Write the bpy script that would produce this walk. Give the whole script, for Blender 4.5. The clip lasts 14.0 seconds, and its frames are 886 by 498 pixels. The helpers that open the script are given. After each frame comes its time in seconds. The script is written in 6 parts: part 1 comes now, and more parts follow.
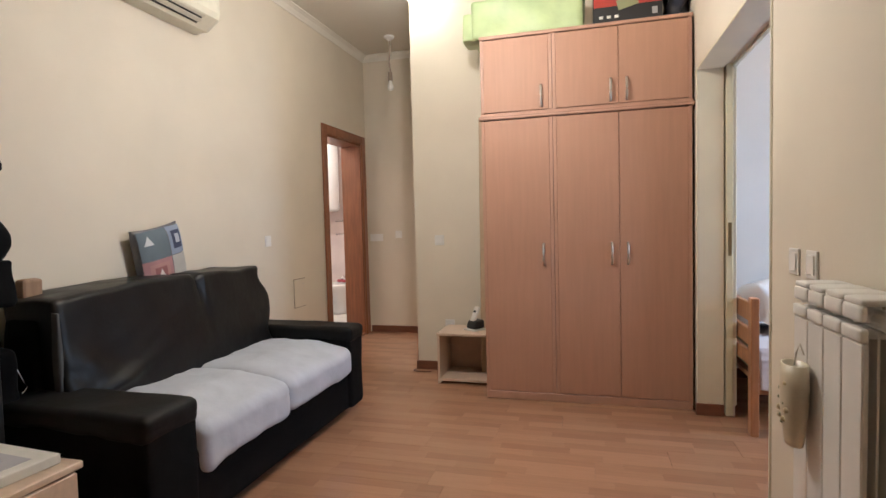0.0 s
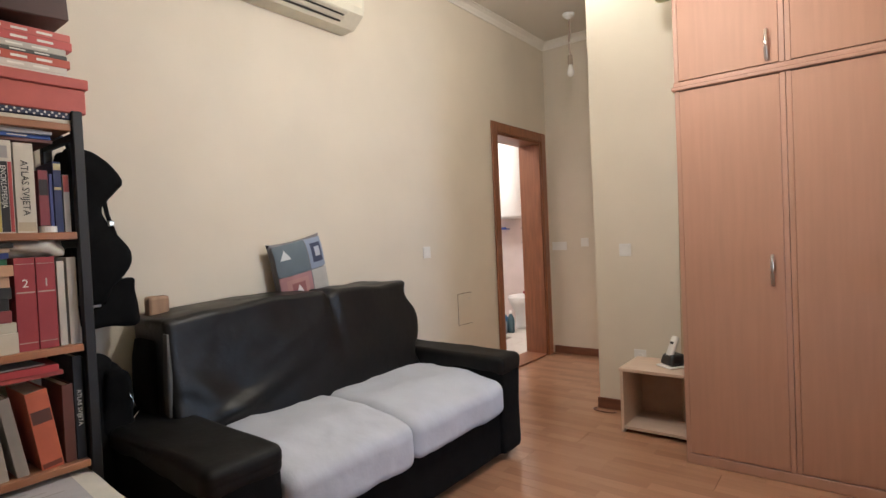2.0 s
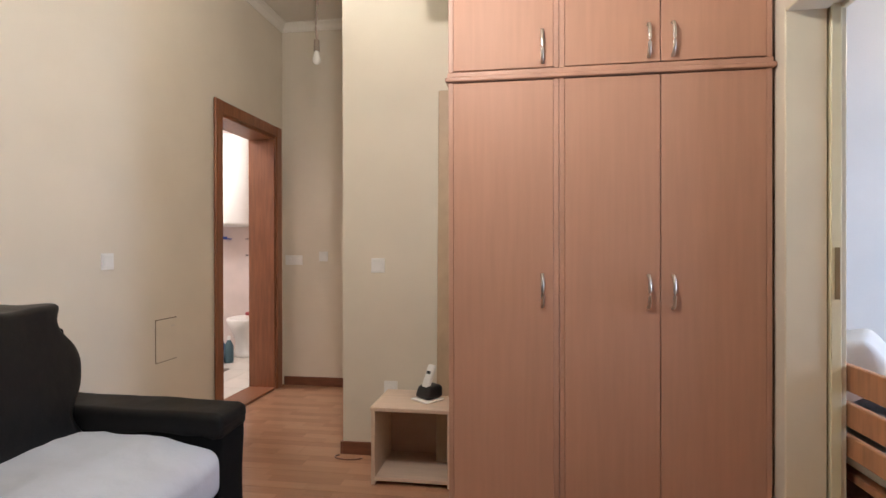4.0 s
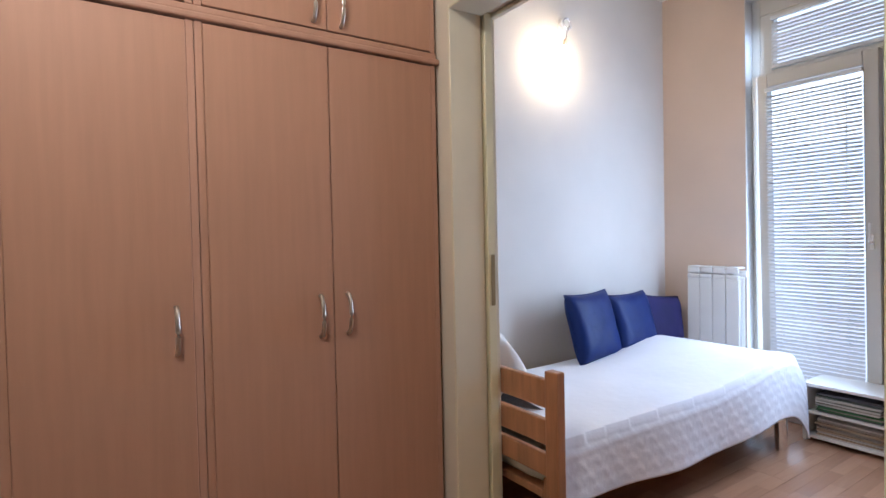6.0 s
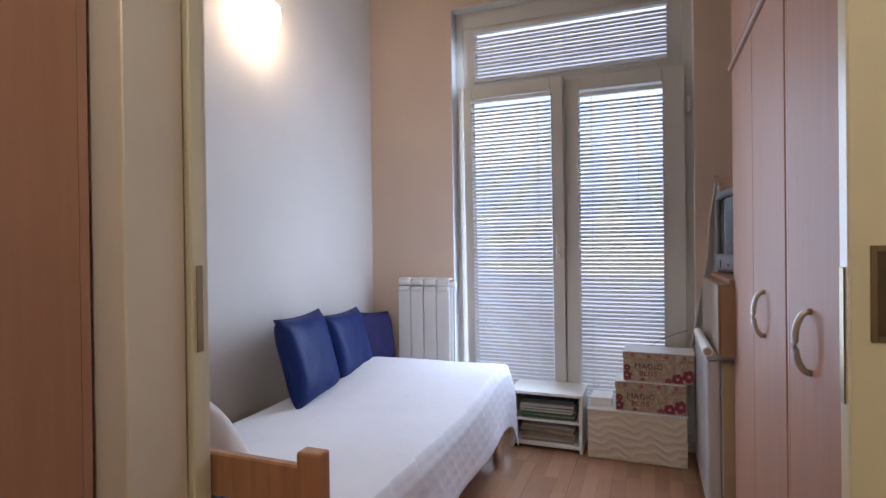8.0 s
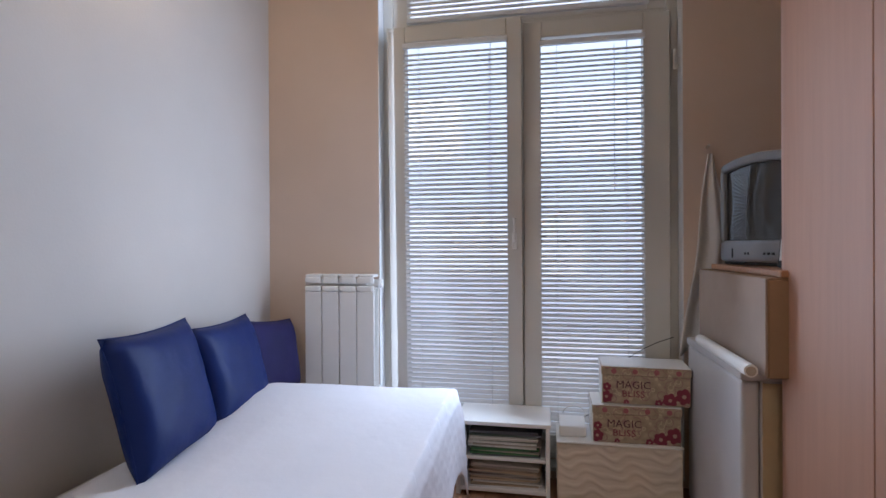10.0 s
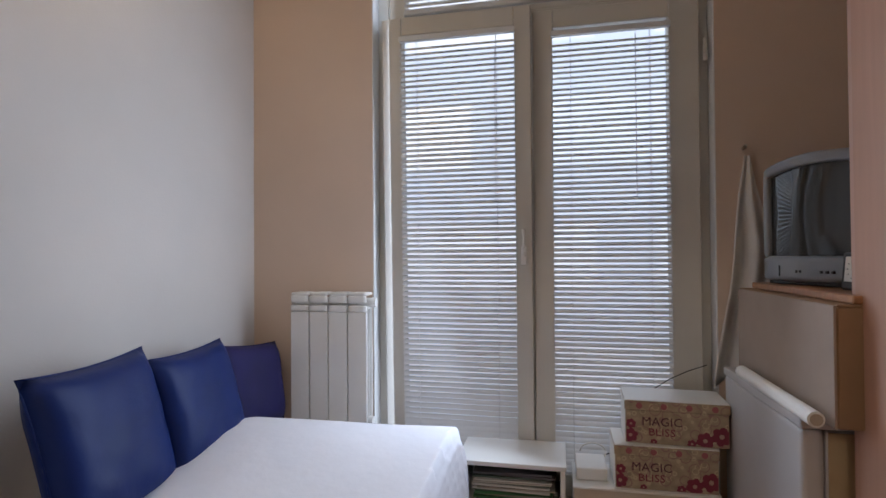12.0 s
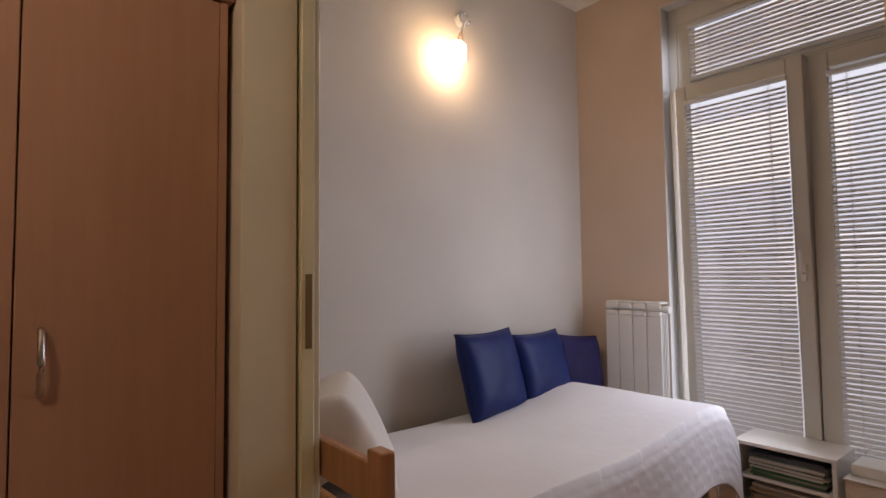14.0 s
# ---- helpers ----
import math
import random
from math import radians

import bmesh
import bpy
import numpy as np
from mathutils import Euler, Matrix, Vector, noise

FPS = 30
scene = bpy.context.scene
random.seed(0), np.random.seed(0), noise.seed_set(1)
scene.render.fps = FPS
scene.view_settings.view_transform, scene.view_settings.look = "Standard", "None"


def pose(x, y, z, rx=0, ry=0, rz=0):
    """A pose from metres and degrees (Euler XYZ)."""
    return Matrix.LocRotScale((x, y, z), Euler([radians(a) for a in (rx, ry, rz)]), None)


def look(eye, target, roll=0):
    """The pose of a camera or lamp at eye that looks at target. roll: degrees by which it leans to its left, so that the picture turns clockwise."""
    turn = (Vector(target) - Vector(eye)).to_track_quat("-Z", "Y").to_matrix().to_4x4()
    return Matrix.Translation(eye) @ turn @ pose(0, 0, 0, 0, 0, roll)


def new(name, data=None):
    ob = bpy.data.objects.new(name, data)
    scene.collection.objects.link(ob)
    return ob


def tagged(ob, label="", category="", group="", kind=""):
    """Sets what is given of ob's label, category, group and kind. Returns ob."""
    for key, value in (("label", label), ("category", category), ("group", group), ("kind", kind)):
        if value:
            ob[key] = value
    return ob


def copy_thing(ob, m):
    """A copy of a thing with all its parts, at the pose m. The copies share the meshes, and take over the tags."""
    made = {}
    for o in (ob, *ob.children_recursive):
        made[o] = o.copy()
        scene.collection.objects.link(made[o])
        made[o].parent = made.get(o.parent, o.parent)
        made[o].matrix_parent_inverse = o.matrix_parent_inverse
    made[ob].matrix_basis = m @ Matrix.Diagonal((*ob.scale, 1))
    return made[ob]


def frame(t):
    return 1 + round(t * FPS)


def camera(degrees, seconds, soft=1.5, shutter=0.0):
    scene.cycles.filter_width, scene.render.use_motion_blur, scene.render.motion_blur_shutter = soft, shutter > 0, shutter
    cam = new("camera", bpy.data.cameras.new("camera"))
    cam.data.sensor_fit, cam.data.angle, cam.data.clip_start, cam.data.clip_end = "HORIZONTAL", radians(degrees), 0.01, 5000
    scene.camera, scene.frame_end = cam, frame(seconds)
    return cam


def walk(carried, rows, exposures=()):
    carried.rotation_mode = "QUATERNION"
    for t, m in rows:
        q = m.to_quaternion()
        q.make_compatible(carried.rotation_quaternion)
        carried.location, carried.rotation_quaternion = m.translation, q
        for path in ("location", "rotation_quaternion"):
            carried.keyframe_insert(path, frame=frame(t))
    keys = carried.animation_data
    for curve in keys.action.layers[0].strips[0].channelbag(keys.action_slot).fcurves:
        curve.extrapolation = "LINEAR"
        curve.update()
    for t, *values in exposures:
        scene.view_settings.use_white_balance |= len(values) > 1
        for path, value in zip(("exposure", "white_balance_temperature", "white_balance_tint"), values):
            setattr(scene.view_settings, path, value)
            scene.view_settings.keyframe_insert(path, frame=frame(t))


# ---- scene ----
cam = camera(79.6, 14.0)
PATH = [
    (0, (0.234, 0.665, 1.17), (-0.299, 2.59, 1.072), -1.5),
    (0.5, (0.273, 0.814, 1.167), (-0.5, 2.657, 1.086), -2.2),
    (1, (0.337, 0.965, 1.159), (-0.705, 2.671, 1.095), -2.3),
    (1.5, (0.304, 1.141, 1.138), (-0.884, 2.75, 1.097), -2.6),
    (2, (0.243, 1.335, 1.172), (-0.983, 2.914, 1.125), -2.6),
    (2.2, (0.236, 1.388, 1.195), (-0.972, 2.981, 1.14), -2.9),
    (4.3, (-0.185, 1.958, 1.129), (-0.254, 3.957, 1.105), -0.8),
    (4.5, (-0.212, 2.001, 1.176), (-0.131, 3.998, 1.118), -1.5),
    (5, (-0.244, 2.142, 1.158), (0.174, 4.098, 1.127), -1.3),
    (5.5, (-0.25, 2.319, 1.195), (0.514, 4.167, 1.147), -1.1),
    (6, (-0.245, 2.473, 1.202), (0.862, 4.138, 1.154), -1.2),
    (6.5, (-0.28, 2.659, 1.186), (1.166, 4.04, 1.15), -1.3),
    (7, (-0.192, 2.816, 1.164), (1.455, 3.95, 1.148), -1.4),
    (7.5, (-0.039, 2.962, 1.178), (1.737, 3.881, 1.158), -1.0),
    (8, (0.108, 3.094, 1.166), (1.972, 3.818, 1.155), -0.7),
    (8.2, (0.147, 3.138, 1.177), (2.035, 3.798, 1.155), -0.7),
    (10.3, (0.951, 3.522, 1.085), (2.925, 3.842, 1.072), -0.3),
    (10.5, (1.049, 3.563, 1.105), (3.031, 3.832, 1.083), -0.3),
    (11, (1.214, 3.597, 1.119), (3.204, 3.801, 1.1), -0.2),
    (11.5, (1.224, 3.57, 1.12), (3.209, 3.819, 1.12), -0.3),
    (12, (1.081, 3.467, 1.116), (3.035, 3.891, 1.144), -0.4),
    (12.5, (0.898, 3.355, 1.103), (2.794, 3.988, 1.165), -0.5),
    (13, (0.723, 3.264, 1.088), (2.529, 4.116, 1.188), -0.3),
    (13.5, (0.505, 3.045, 1.127), (2.135, 4.2, 1.209), -0.2),
    (14, (0.397, 2.739, 1.122), (1.669, 4.279, 1.223), -0.6),
]

# ---- world and light ----
EXPOSURES = [(0.0, 0.1, 6000, 8), (4.5, 0.12, 5950, 9), (5.5, -0.1, 5800, 9), (6.5, -0.5, 6100, 12), (8.2, -0.85, 6400, 14), (10.3, -1.0, 6500, 14), (11.2, -1.12, 6700, 14), (12.0, -1.25, 7000, 13), (12.6, -1.42, 7400, 15), (13.0, -1.5, 7900, 18), (14.0, -1.45, 8500, 22)]
world = bpy.data.worlds.new("world")
scene.world = world
world.use_nodes = True
wn = world.node_tree
sky = wn.nodes.new("ShaderNodeTexSky")
sky.sky_type = "NISHITA"
sky.sun_disc = False
sky.sun_elevation = radians(35)
sky.sun_rotation = radians(200)
wn.nodes["Background"].inputs["Strength"].default_value = 0.15
wn.links.new(sky.outputs["Color"], wn.nodes["Background"].inputs["Color"])


def lamp(name, kind, at, power, color, size=0.1, target=None):
    data = bpy.data.lights.new(name, kind)
    data.energy = power
    data.color = color
    if kind == "AREA":
        data.size = size
    elif kind != "SUN":
        data.shadow_soft_size = size
    ob = new(name, data)
    ob.matrix_world = look(at, target) if target else pose(*at)
    return ob


LIVING_COLOR = (1.0, 0.92, 0.82)
LIVING_POWER = 66
BULB_GLOW = 120
WINDOW_POWER = 41
FACADE_GLOW = 3.0
FLOOR_COLOR = (0.37, 0.195, 0.115)
DAY = (0.58, 0.74, 1.0)


walk(cam, [(t, look(eye, target, roll)) for t, eye, target, roll in PATH], EXPOSURES)

# ---- materials ----
def mat(name, color, rough=0.5, metal=0.0, vary=0.12, scale=6.0, bump=0.0, bump_scale=60.0, stretch=(1, 1, 1), spec=0.5, random_tone=0.0, sheen=0.0):
    m = bpy.data.materials.new(name)
    m.use_nodes = True
    nt = m.node_tree
    b = nt.nodes["Principled BSDF"]
    b.inputs["Roughness"].default_value = rough
    b.inputs["Metallic"].default_value = metal
    b.inputs["Specular IOR Level"].default_value = spec
    if sheen:
        b.inputs["Sheen Weight"].default_value = sheen
    tc = nt.nodes.new("ShaderNodeTexCoord")
    mp = nt.nodes.new("ShaderNodeMapping")
    mp.inputs["Scale"].default_value = stretch
    nt.links.new(tc.outputs["Object"], mp.inputs["Vector"])
    n1 = nt.nodes.new("ShaderNodeTexNoise")
    n1.inputs["Scale"].default_value = scale
    n1.inputs["Detail"].default_value = 6
    nt.links.new(mp.outputs["Vector"], n1.inputs["Vector"])
    ramp = nt.nodes.new("ShaderNodeValToRGB")
    ramp.color_ramp.elements[0].position = 0.3
    ramp.color_ramp.elements[1].position = 0.7
    ramp.color_ramp.elements[0].color = tuple(c * (1 - vary) for c in color) + (1,)
    ramp.color_ramp.elements[1].color = tuple(min(1, c * (1 + vary * 0.7)) for c in color) + (1,)
    nt.links.new(n1.outputs["Fac"], ramp.inputs["Fac"])
    out = ramp.outputs["Color"]
    if random_tone:
        info = nt.nodes.new("ShaderNodeObjectInfo")
        mr = nt.nodes.new("ShaderNodeMapRange")
        mr.inputs["To Min"].default_value = 1 - random_tone
        mr.inputs["To Max"].default_value = 1 + random_tone
        nt.links.new(info.outputs["Random"], mr.inputs["Value"])
        hs = nt.nodes.new("ShaderNodeHueSaturation")
        nt.links.new(mr.outputs["Result"], hs.inputs["Value"])
        nt.links.new(out, hs.inputs["Color"])
        out = hs.outputs["Color"]
    nt.links.new(out, b.inputs["Base Color"])
    if bump:
        n2 = nt.nodes.new("ShaderNodeTexNoise")
        n2.inputs["Scale"].default_value = bump_scale
        n2.inputs["Detail"].default_value = 4
        nt.links.new(mp.outputs["Vector"], n2.inputs["Vector"])
        bp = nt.nodes.new("ShaderNodeBump")
        bp.inputs["Strength"].default_value = bump
        bp.inputs["Distance"].default_value = 0.01
        nt.links.new(n2.outputs["Fac"], bp.inputs["Height"])
        nt.links.new(bp.outputs["Normal"], b.inputs["Normal"])
    return m


def glow(name, color, strength):
    m = bpy.data.materials.new(name)
    m.use_nodes = True
    b = m.node_tree.nodes["Principled BSDF"]
    b.inputs["Base Color"].default_value = (*color, 1)
    b.inputs["Emission Color"].default_value = (*color, 1)
    b.inputs["Emission Strength"].default_value = strength
    return m


M_WALL = mat("plaster_cream", (0.70, 0.625, 0.51), 0.85, vary=0.04, scale=2.5, bump=0.05, bump_scale=110)
M_WALLB = mat("plaster_bedroom", (0.66, 0.605, 0.55), 0.85, vary=0.04, scale=2.5, bump=0.05, bump_scale=110)
M_WALLW = mat("plaster_beige", (0.64, 0.49, 0.385), 0.85, vary=0.04, scale=2.5, bump=0.05, bump_scale=110)
M_CEIL = mat("ceiling_paint", (0.78, 0.74, 0.66), 0.9, vary=0.03, scale=2, bump=0.1, bump_scale=120)
M_COVE = mat("coving_paint", (0.82, 0.78, 0.70), 0.7, vary=0.03, scale=8)
M_UNDER = mat("underlay", (0.22, 0.10, 0.05), 0.6)
M_BASE = mat("baseboard_wood", (0.18, 0.068, 0.036), 0.4, vary=0.2, scale=10, stretch=(1, 1, 5))
M_WARD = mat("wardrobe_laminate", (0.45, 0.245, 0.163), 0.55, vary=0.05, scale=9, stretch=(6, 6, 0.35), bump=0.03, bump_scale=40, spec=0.4)
M_WARDE = mat("wardrobe_edging", (0.46, 0.258, 0.18), 0.45, vary=0.08, scale=12, stretch=(1, 1, 0.3))
M_STEEL = mat("satin_nickel", (0.62, 0.58, 0.52), 0.3, 1.0, vary=0.05)
M_CHROME = mat("chrome", (0.8, 0.8, 0.82), 0.12, 1.0, vary=0.02)
M_DOORW = mat("door_frame_wood", (0.26, 0.10, 0.045), 0.38, vary=0.25, scale=8, stretch=(5, 5, 0.5), bump=0.04)
M_CREAMP = mat("cream_gloss_paint", (0.72, 0.66, 0.44), 0.35, vary=0.05, scale=4)
M_JAMB = mat("cream_jamb_paint", (0.72, 0.65, 0.49), 0.4, vary=0.05, scale=4)
M_PVC = mat("white_pvc", (0.62, 0.59, 0.53), 0.4, vary=0.03, scale=4)
M_BLIND = mat("blind_slat", (0.70, 0.70, 0.70), 0.45, vary=0.03)
M_WHITE = mat("white_enamel", (0.80, 0.78, 0.74), 0.35, vary=0.04, scale=5)
M_LEATHER = mat("black_leatherette", (0.007, 0.0068, 0.0065), 0.40, vary=0.3, scale=8, bump=0.35, bump_scale=13, spec=0.30)
M_ARMC = mat("black_matte_leatherette", (0.007, 0.0068, 0.0065), 0.55, vary=0.3, scale=8, bump=0.2, bump_scale=16, spec=0.22)
M_LINING = mat("grey_lining", (0.10, 0.10, 0.10), 0.9, vary=0.2)
M_FABRIC = mat("black_fabric", (0.005, 0.005, 0.0055), 0.95, vary=0.3, scale=20, spec=0.15, bump=0.3, bump_scale=300)
M_SHEET = mat("pale_blue_grey_cotton", (0.50, 0.52, 0.58), 0.9, vary=0.07, scale=5, bump=0.5, bump_scale=11)
M_SPREAD = mat("white_bedspread", (0.80, 0.80, 0.84), 0.85, vary=0.03, scale=4, bump=0.2, bump_scale=20)
M_PINE = mat("varnished_pine", (0.43, 0.205, 0.10), 0.35, vary=0.2, scale=8, stretch=(5, 5, 0.6), bump=0.03)
M_BEECH = mat("pale_beech_laminate", (0.64, 0.485, 0.365), 0.45, vary=0.08, scale=8, stretch=(0.5, 5, 5))
M_BLUE = mat("royal_blue_satin", (0.005, 0.019, 0.11), 0.48, vary=0.15, scale=6, bump=0.4, bump_scale=10, spec=0.22)
M_NAVY = mat("indigo_cotton", (0.011, 0.008, 0.075), 0.8, vary=0.2, scale=6, bump=0.5, bump_scale=10)
M_BLACK = mat("black_plastic", (0.015, 0.015, 0.016), 0.4, vary=0.2)
M_BLKMETAL = mat("black_metal", (0.012, 0.012, 0.013), 0.5, vary=0.2)
M_CARD = mat("cardboard", (0.35, 0.265, 0.21), 0.85, vary=0.06, scale=8, bump=0.1, bump_scale=50)
M_CARDD = mat("cardboard_brown", (0.30, 0.18, 0.10), 0.85, vary=0.1, scale=8, bump=0.1, bump_scale=50)


# ---- mesh helpers ----
def box(bm, x0, y0, z0, x1, y1, z1, bevel=0.0, seg=1):
    r = bmesh.ops.create_cube(bm, size=1)
    vs = r["verts"]
    bmesh.ops.scale(bm, vec=(abs(x1 - x0), abs(y1 - y0), abs(z1 - z0)), verts=vs)
    bmesh.ops.translate(bm, vec=((x0 + x1) / 2, (y0 + y1) / 2, (z0 + z1) / 2), verts=vs)
    if bevel:
        es = list({e for v in vs for e in v.link_edges})
        bmesh.ops.bevel(bm, geom=es, offset=bevel, segments=seg, profile=0.5, affect="EDGES")
    return bm


def cyl(bm, a, b, r, r2=None, seg=16):
    a, b = Vector(a), Vector(b)
    m = Matrix.Translation((a + b) / 2) @ (b - a).to_track_quat("Z", "Y").to_matrix().to_4x4()
    bmesh.ops.create_cone(bm, cap_ends=True, segments=seg, radius1=r, radius2=r if r2 is None else r2, depth=(b - a).length, matrix=m)
    return bm


def tube(bm, pts, r, seg=8):
    """A round tube along points."""
    pts = [Vector(p) for p in pts]
    rings = []
    for i, p in enumerate(pts):
        d = (pts[min(i + 1, len(pts) - 1)] - pts[max(i - 1, 0)]).normalized()
        q = d.to_track_quat("Z", "Y")
        rings.append([bm.verts.new(p + q @ Vector((r * math.cos(2 * math.pi * k / seg), r * math.sin(2 * math.pi * k / seg), 0))) for k in range(seg)])
    for a, b in zip(rings, rings[1:]):
        for k in range(seg):
            bm.faces.new((a[k], a[(k + 1) % seg], b[(k + 1) % seg], b[k]))
    bm.faces.new(rings[0][::-1])
    bm.faces.new(rings[-1])
    return bm


def lathe(bm, profile, seg=24, at=(0, 0, 0)):
    at = Vector(at)
    rings = [[bm.verts.new(at + Vector((r * math.cos(2 * math.pi * k / seg), r * math.sin(2 * math.pi * k / seg), z))) for k in range(seg)] for r, z in profile]
    for a, b in zip(rings, rings[1:]):
        for k in range(seg):
            bm.faces.new((a[k], a[(k + 1) % seg], b[(k + 1) % seg], b[k]))
    return bm


def grid(bm, nu, nv, f, close=False):
    """A sheet of nu x nv cells, f(u, v) gives its places."""
    vs = [[bm.verts.new(f(i / nu, j / nv)) for j in range(nv + 1)] for i in range(nu + 1)]
    for i in range(nu):
        for j in range(nv):
            bm.faces.new((vs[i][j], vs[i + 1][j], vs[i + 1][j + 1], vs[i][j + 1]))
    return vs


def mesh_of(name, bm, material, smooth=False):
    bmesh.ops.recalc_face_normals(bm, faces=bm.faces)
    me = bpy.data.meshes.new(name)
    bm.to_mesh(me)
    bm.free()
    for mm in material if isinstance(material, (list, tuple)) else [material]:
        me.materials.append(mm)
    if smooth:
        me.polygons.foreach_set("use_smooth", [True] * len(me.polygons))
    return me


def part(name, bm, material, parent=None, label="", smooth=False):
    ob = new(name, mesh_of(name, bm, material, smooth))
    ob.parent = parent
    if label:
        ob["label"] = label
    return ob


def thing(name, m, label, category, group="", kind=""):
    ob = new(name)
    ob.empty_display_size = 0.1
    ob.matrix_world = m
    return tagged(ob, label, category, group, kind)


def bx(name, material, parent, x0, y0, z0, x1, y1, z1, bevel=0.002, label="", seg=1):
    return part(name, box(bmesh.new(), x0, y0, z0, x1, y1, z1, bevel, seg), material, parent, label)


def structure(name, boxes, material, label, category):
    bm = bmesh.new()
    for b in boxes:
        box(bm, *b)
    return tagged(part(name, bm, material), label, category, kind="structure")


# ---- the rooms ----
WX, PX0, PX1, EX = -2.10, 0.84, 1.035, 3.36      # west wall, partition faces, window wall
NY, BY, SY, HY, LY = 4.70, 4.88, 2.20, 6.05, -1.60  # north wall, bed wall, bedroom south wall, hall end, living room back
NX = -1.11                                      # corner of the hall
TOP = 2.97
OP0, OP1, OPZ = 2.735, 4.04, 2.02               # sliding door opening
DY0, DY1, DZ = 5.12, 5.92, 2.03                 # bathroom door opening
WY0, WY1, WZ0, WZ1 = 2.855, 4.285, 0.06, 2.70     # balcony window opening

structure("wall_west", [(WX - 0.2, LY - 0.15, 0, WX, DY0, TOP), (WX - 0.2, DY1, 0, WX, HY + 0.15, TOP), (WX - 0.2, DY0, DZ, WX, DY1, TOP)], M_WALL, "cream plastered living room wall with a bathroom doorway", "wall")
structure("wall_hall_end", [(WX, HY, 0, NX + 0.2, HY + 0.15, TOP)], M_WALL, "cream plastered wall at the end of the hall", "wall")
structure("wall_hall_side", [(NX, NY + 0.16, 0, NX + 0.2, HY, TOP)], M_WALL, "cream plastered side wall of the hall", "wall")
structure("wall_north", [(NX, NY, 0, PX0, NY + 0.16, TOP)], M_WALL, "cream plastered wall behind the wardrobe", "wall")
structure("wall_back", [(WX, LY - 0.15, 0, PX1, LY, TOP)], M_WALL, "cream plastered back wall of the living room", "wall")
structure("wall_partition", [
    (PX0, LY, 0, PX0 + 0.135, OP0, TOP), (PX1 - 0.01, LY, 0, PX1, OP0, TOP), (PX0 + 0.135, LY, OPZ + 0.05, PX1 - 0.01, OP0, TOP),
    (PX0, OP1, 0, PX0 + 0.135, BY, TOP), (PX1 - 0.01, OP1, 0, PX1, BY, TOP), (PX0 + 0.135, OP1, OPZ + 0.05, PX1 - 0.01, BY, TOP),
    (PX0, OP0, OPZ, PX1, OP1, TOP)], M_WALL, "cream plastered partition with a pocket for sliding doors", "wall")
structure("wall_bed", [(PX0, BY, 0, EX + 0.3, BY + 0.15, TOP)], M_WALLB, "pale lilac-grey plastered bedroom wall beside the bed", "wall")
structure("wall_window", [(EX, SY - 0.15, 0, EX + 0.3, WY0, TOP), (EX, WY1, 0, EX + 0.3, BY, TOP), (EX, WY0, WZ1, EX + 0.3, WY1, TOP), (EX, WY0, 0, EX + 0.3, WY1, WZ0)], M_WALLW, "beige plastered bedroom wall round the balcony window", "wall")
structure("wall_bedroom_south", [(PX1, SY - 0.15, 0, EX, SY, TOP)], M_WALLW, "beige plastered bedroom wall behind the wardrobe", "wall")
structure("ceiling", [(-4.6, LY - 0.15, TOP, EX + 0.3, 7.55, TOP + 0.12)], M_CEIL, "off-white painted ceiling", "ceiling")


# ---- wardrobe ----
def arc_handle(parent, x, y, z, length=0.13, out=0.03, side=-1, label="satin nickel bow handle"):
    bm = bmesh.new()
    pts = []
    for k in range(13):
        a = math.pi * k / 12
        pts.append((x, y + side * out * math.sin(a) ** 0.8, z - length / 2 * math.cos(a)))
    tube(bm, pts, 0.007, 8)
    return part("handle", bm, M_STEEL, parent, label, smooth=True)


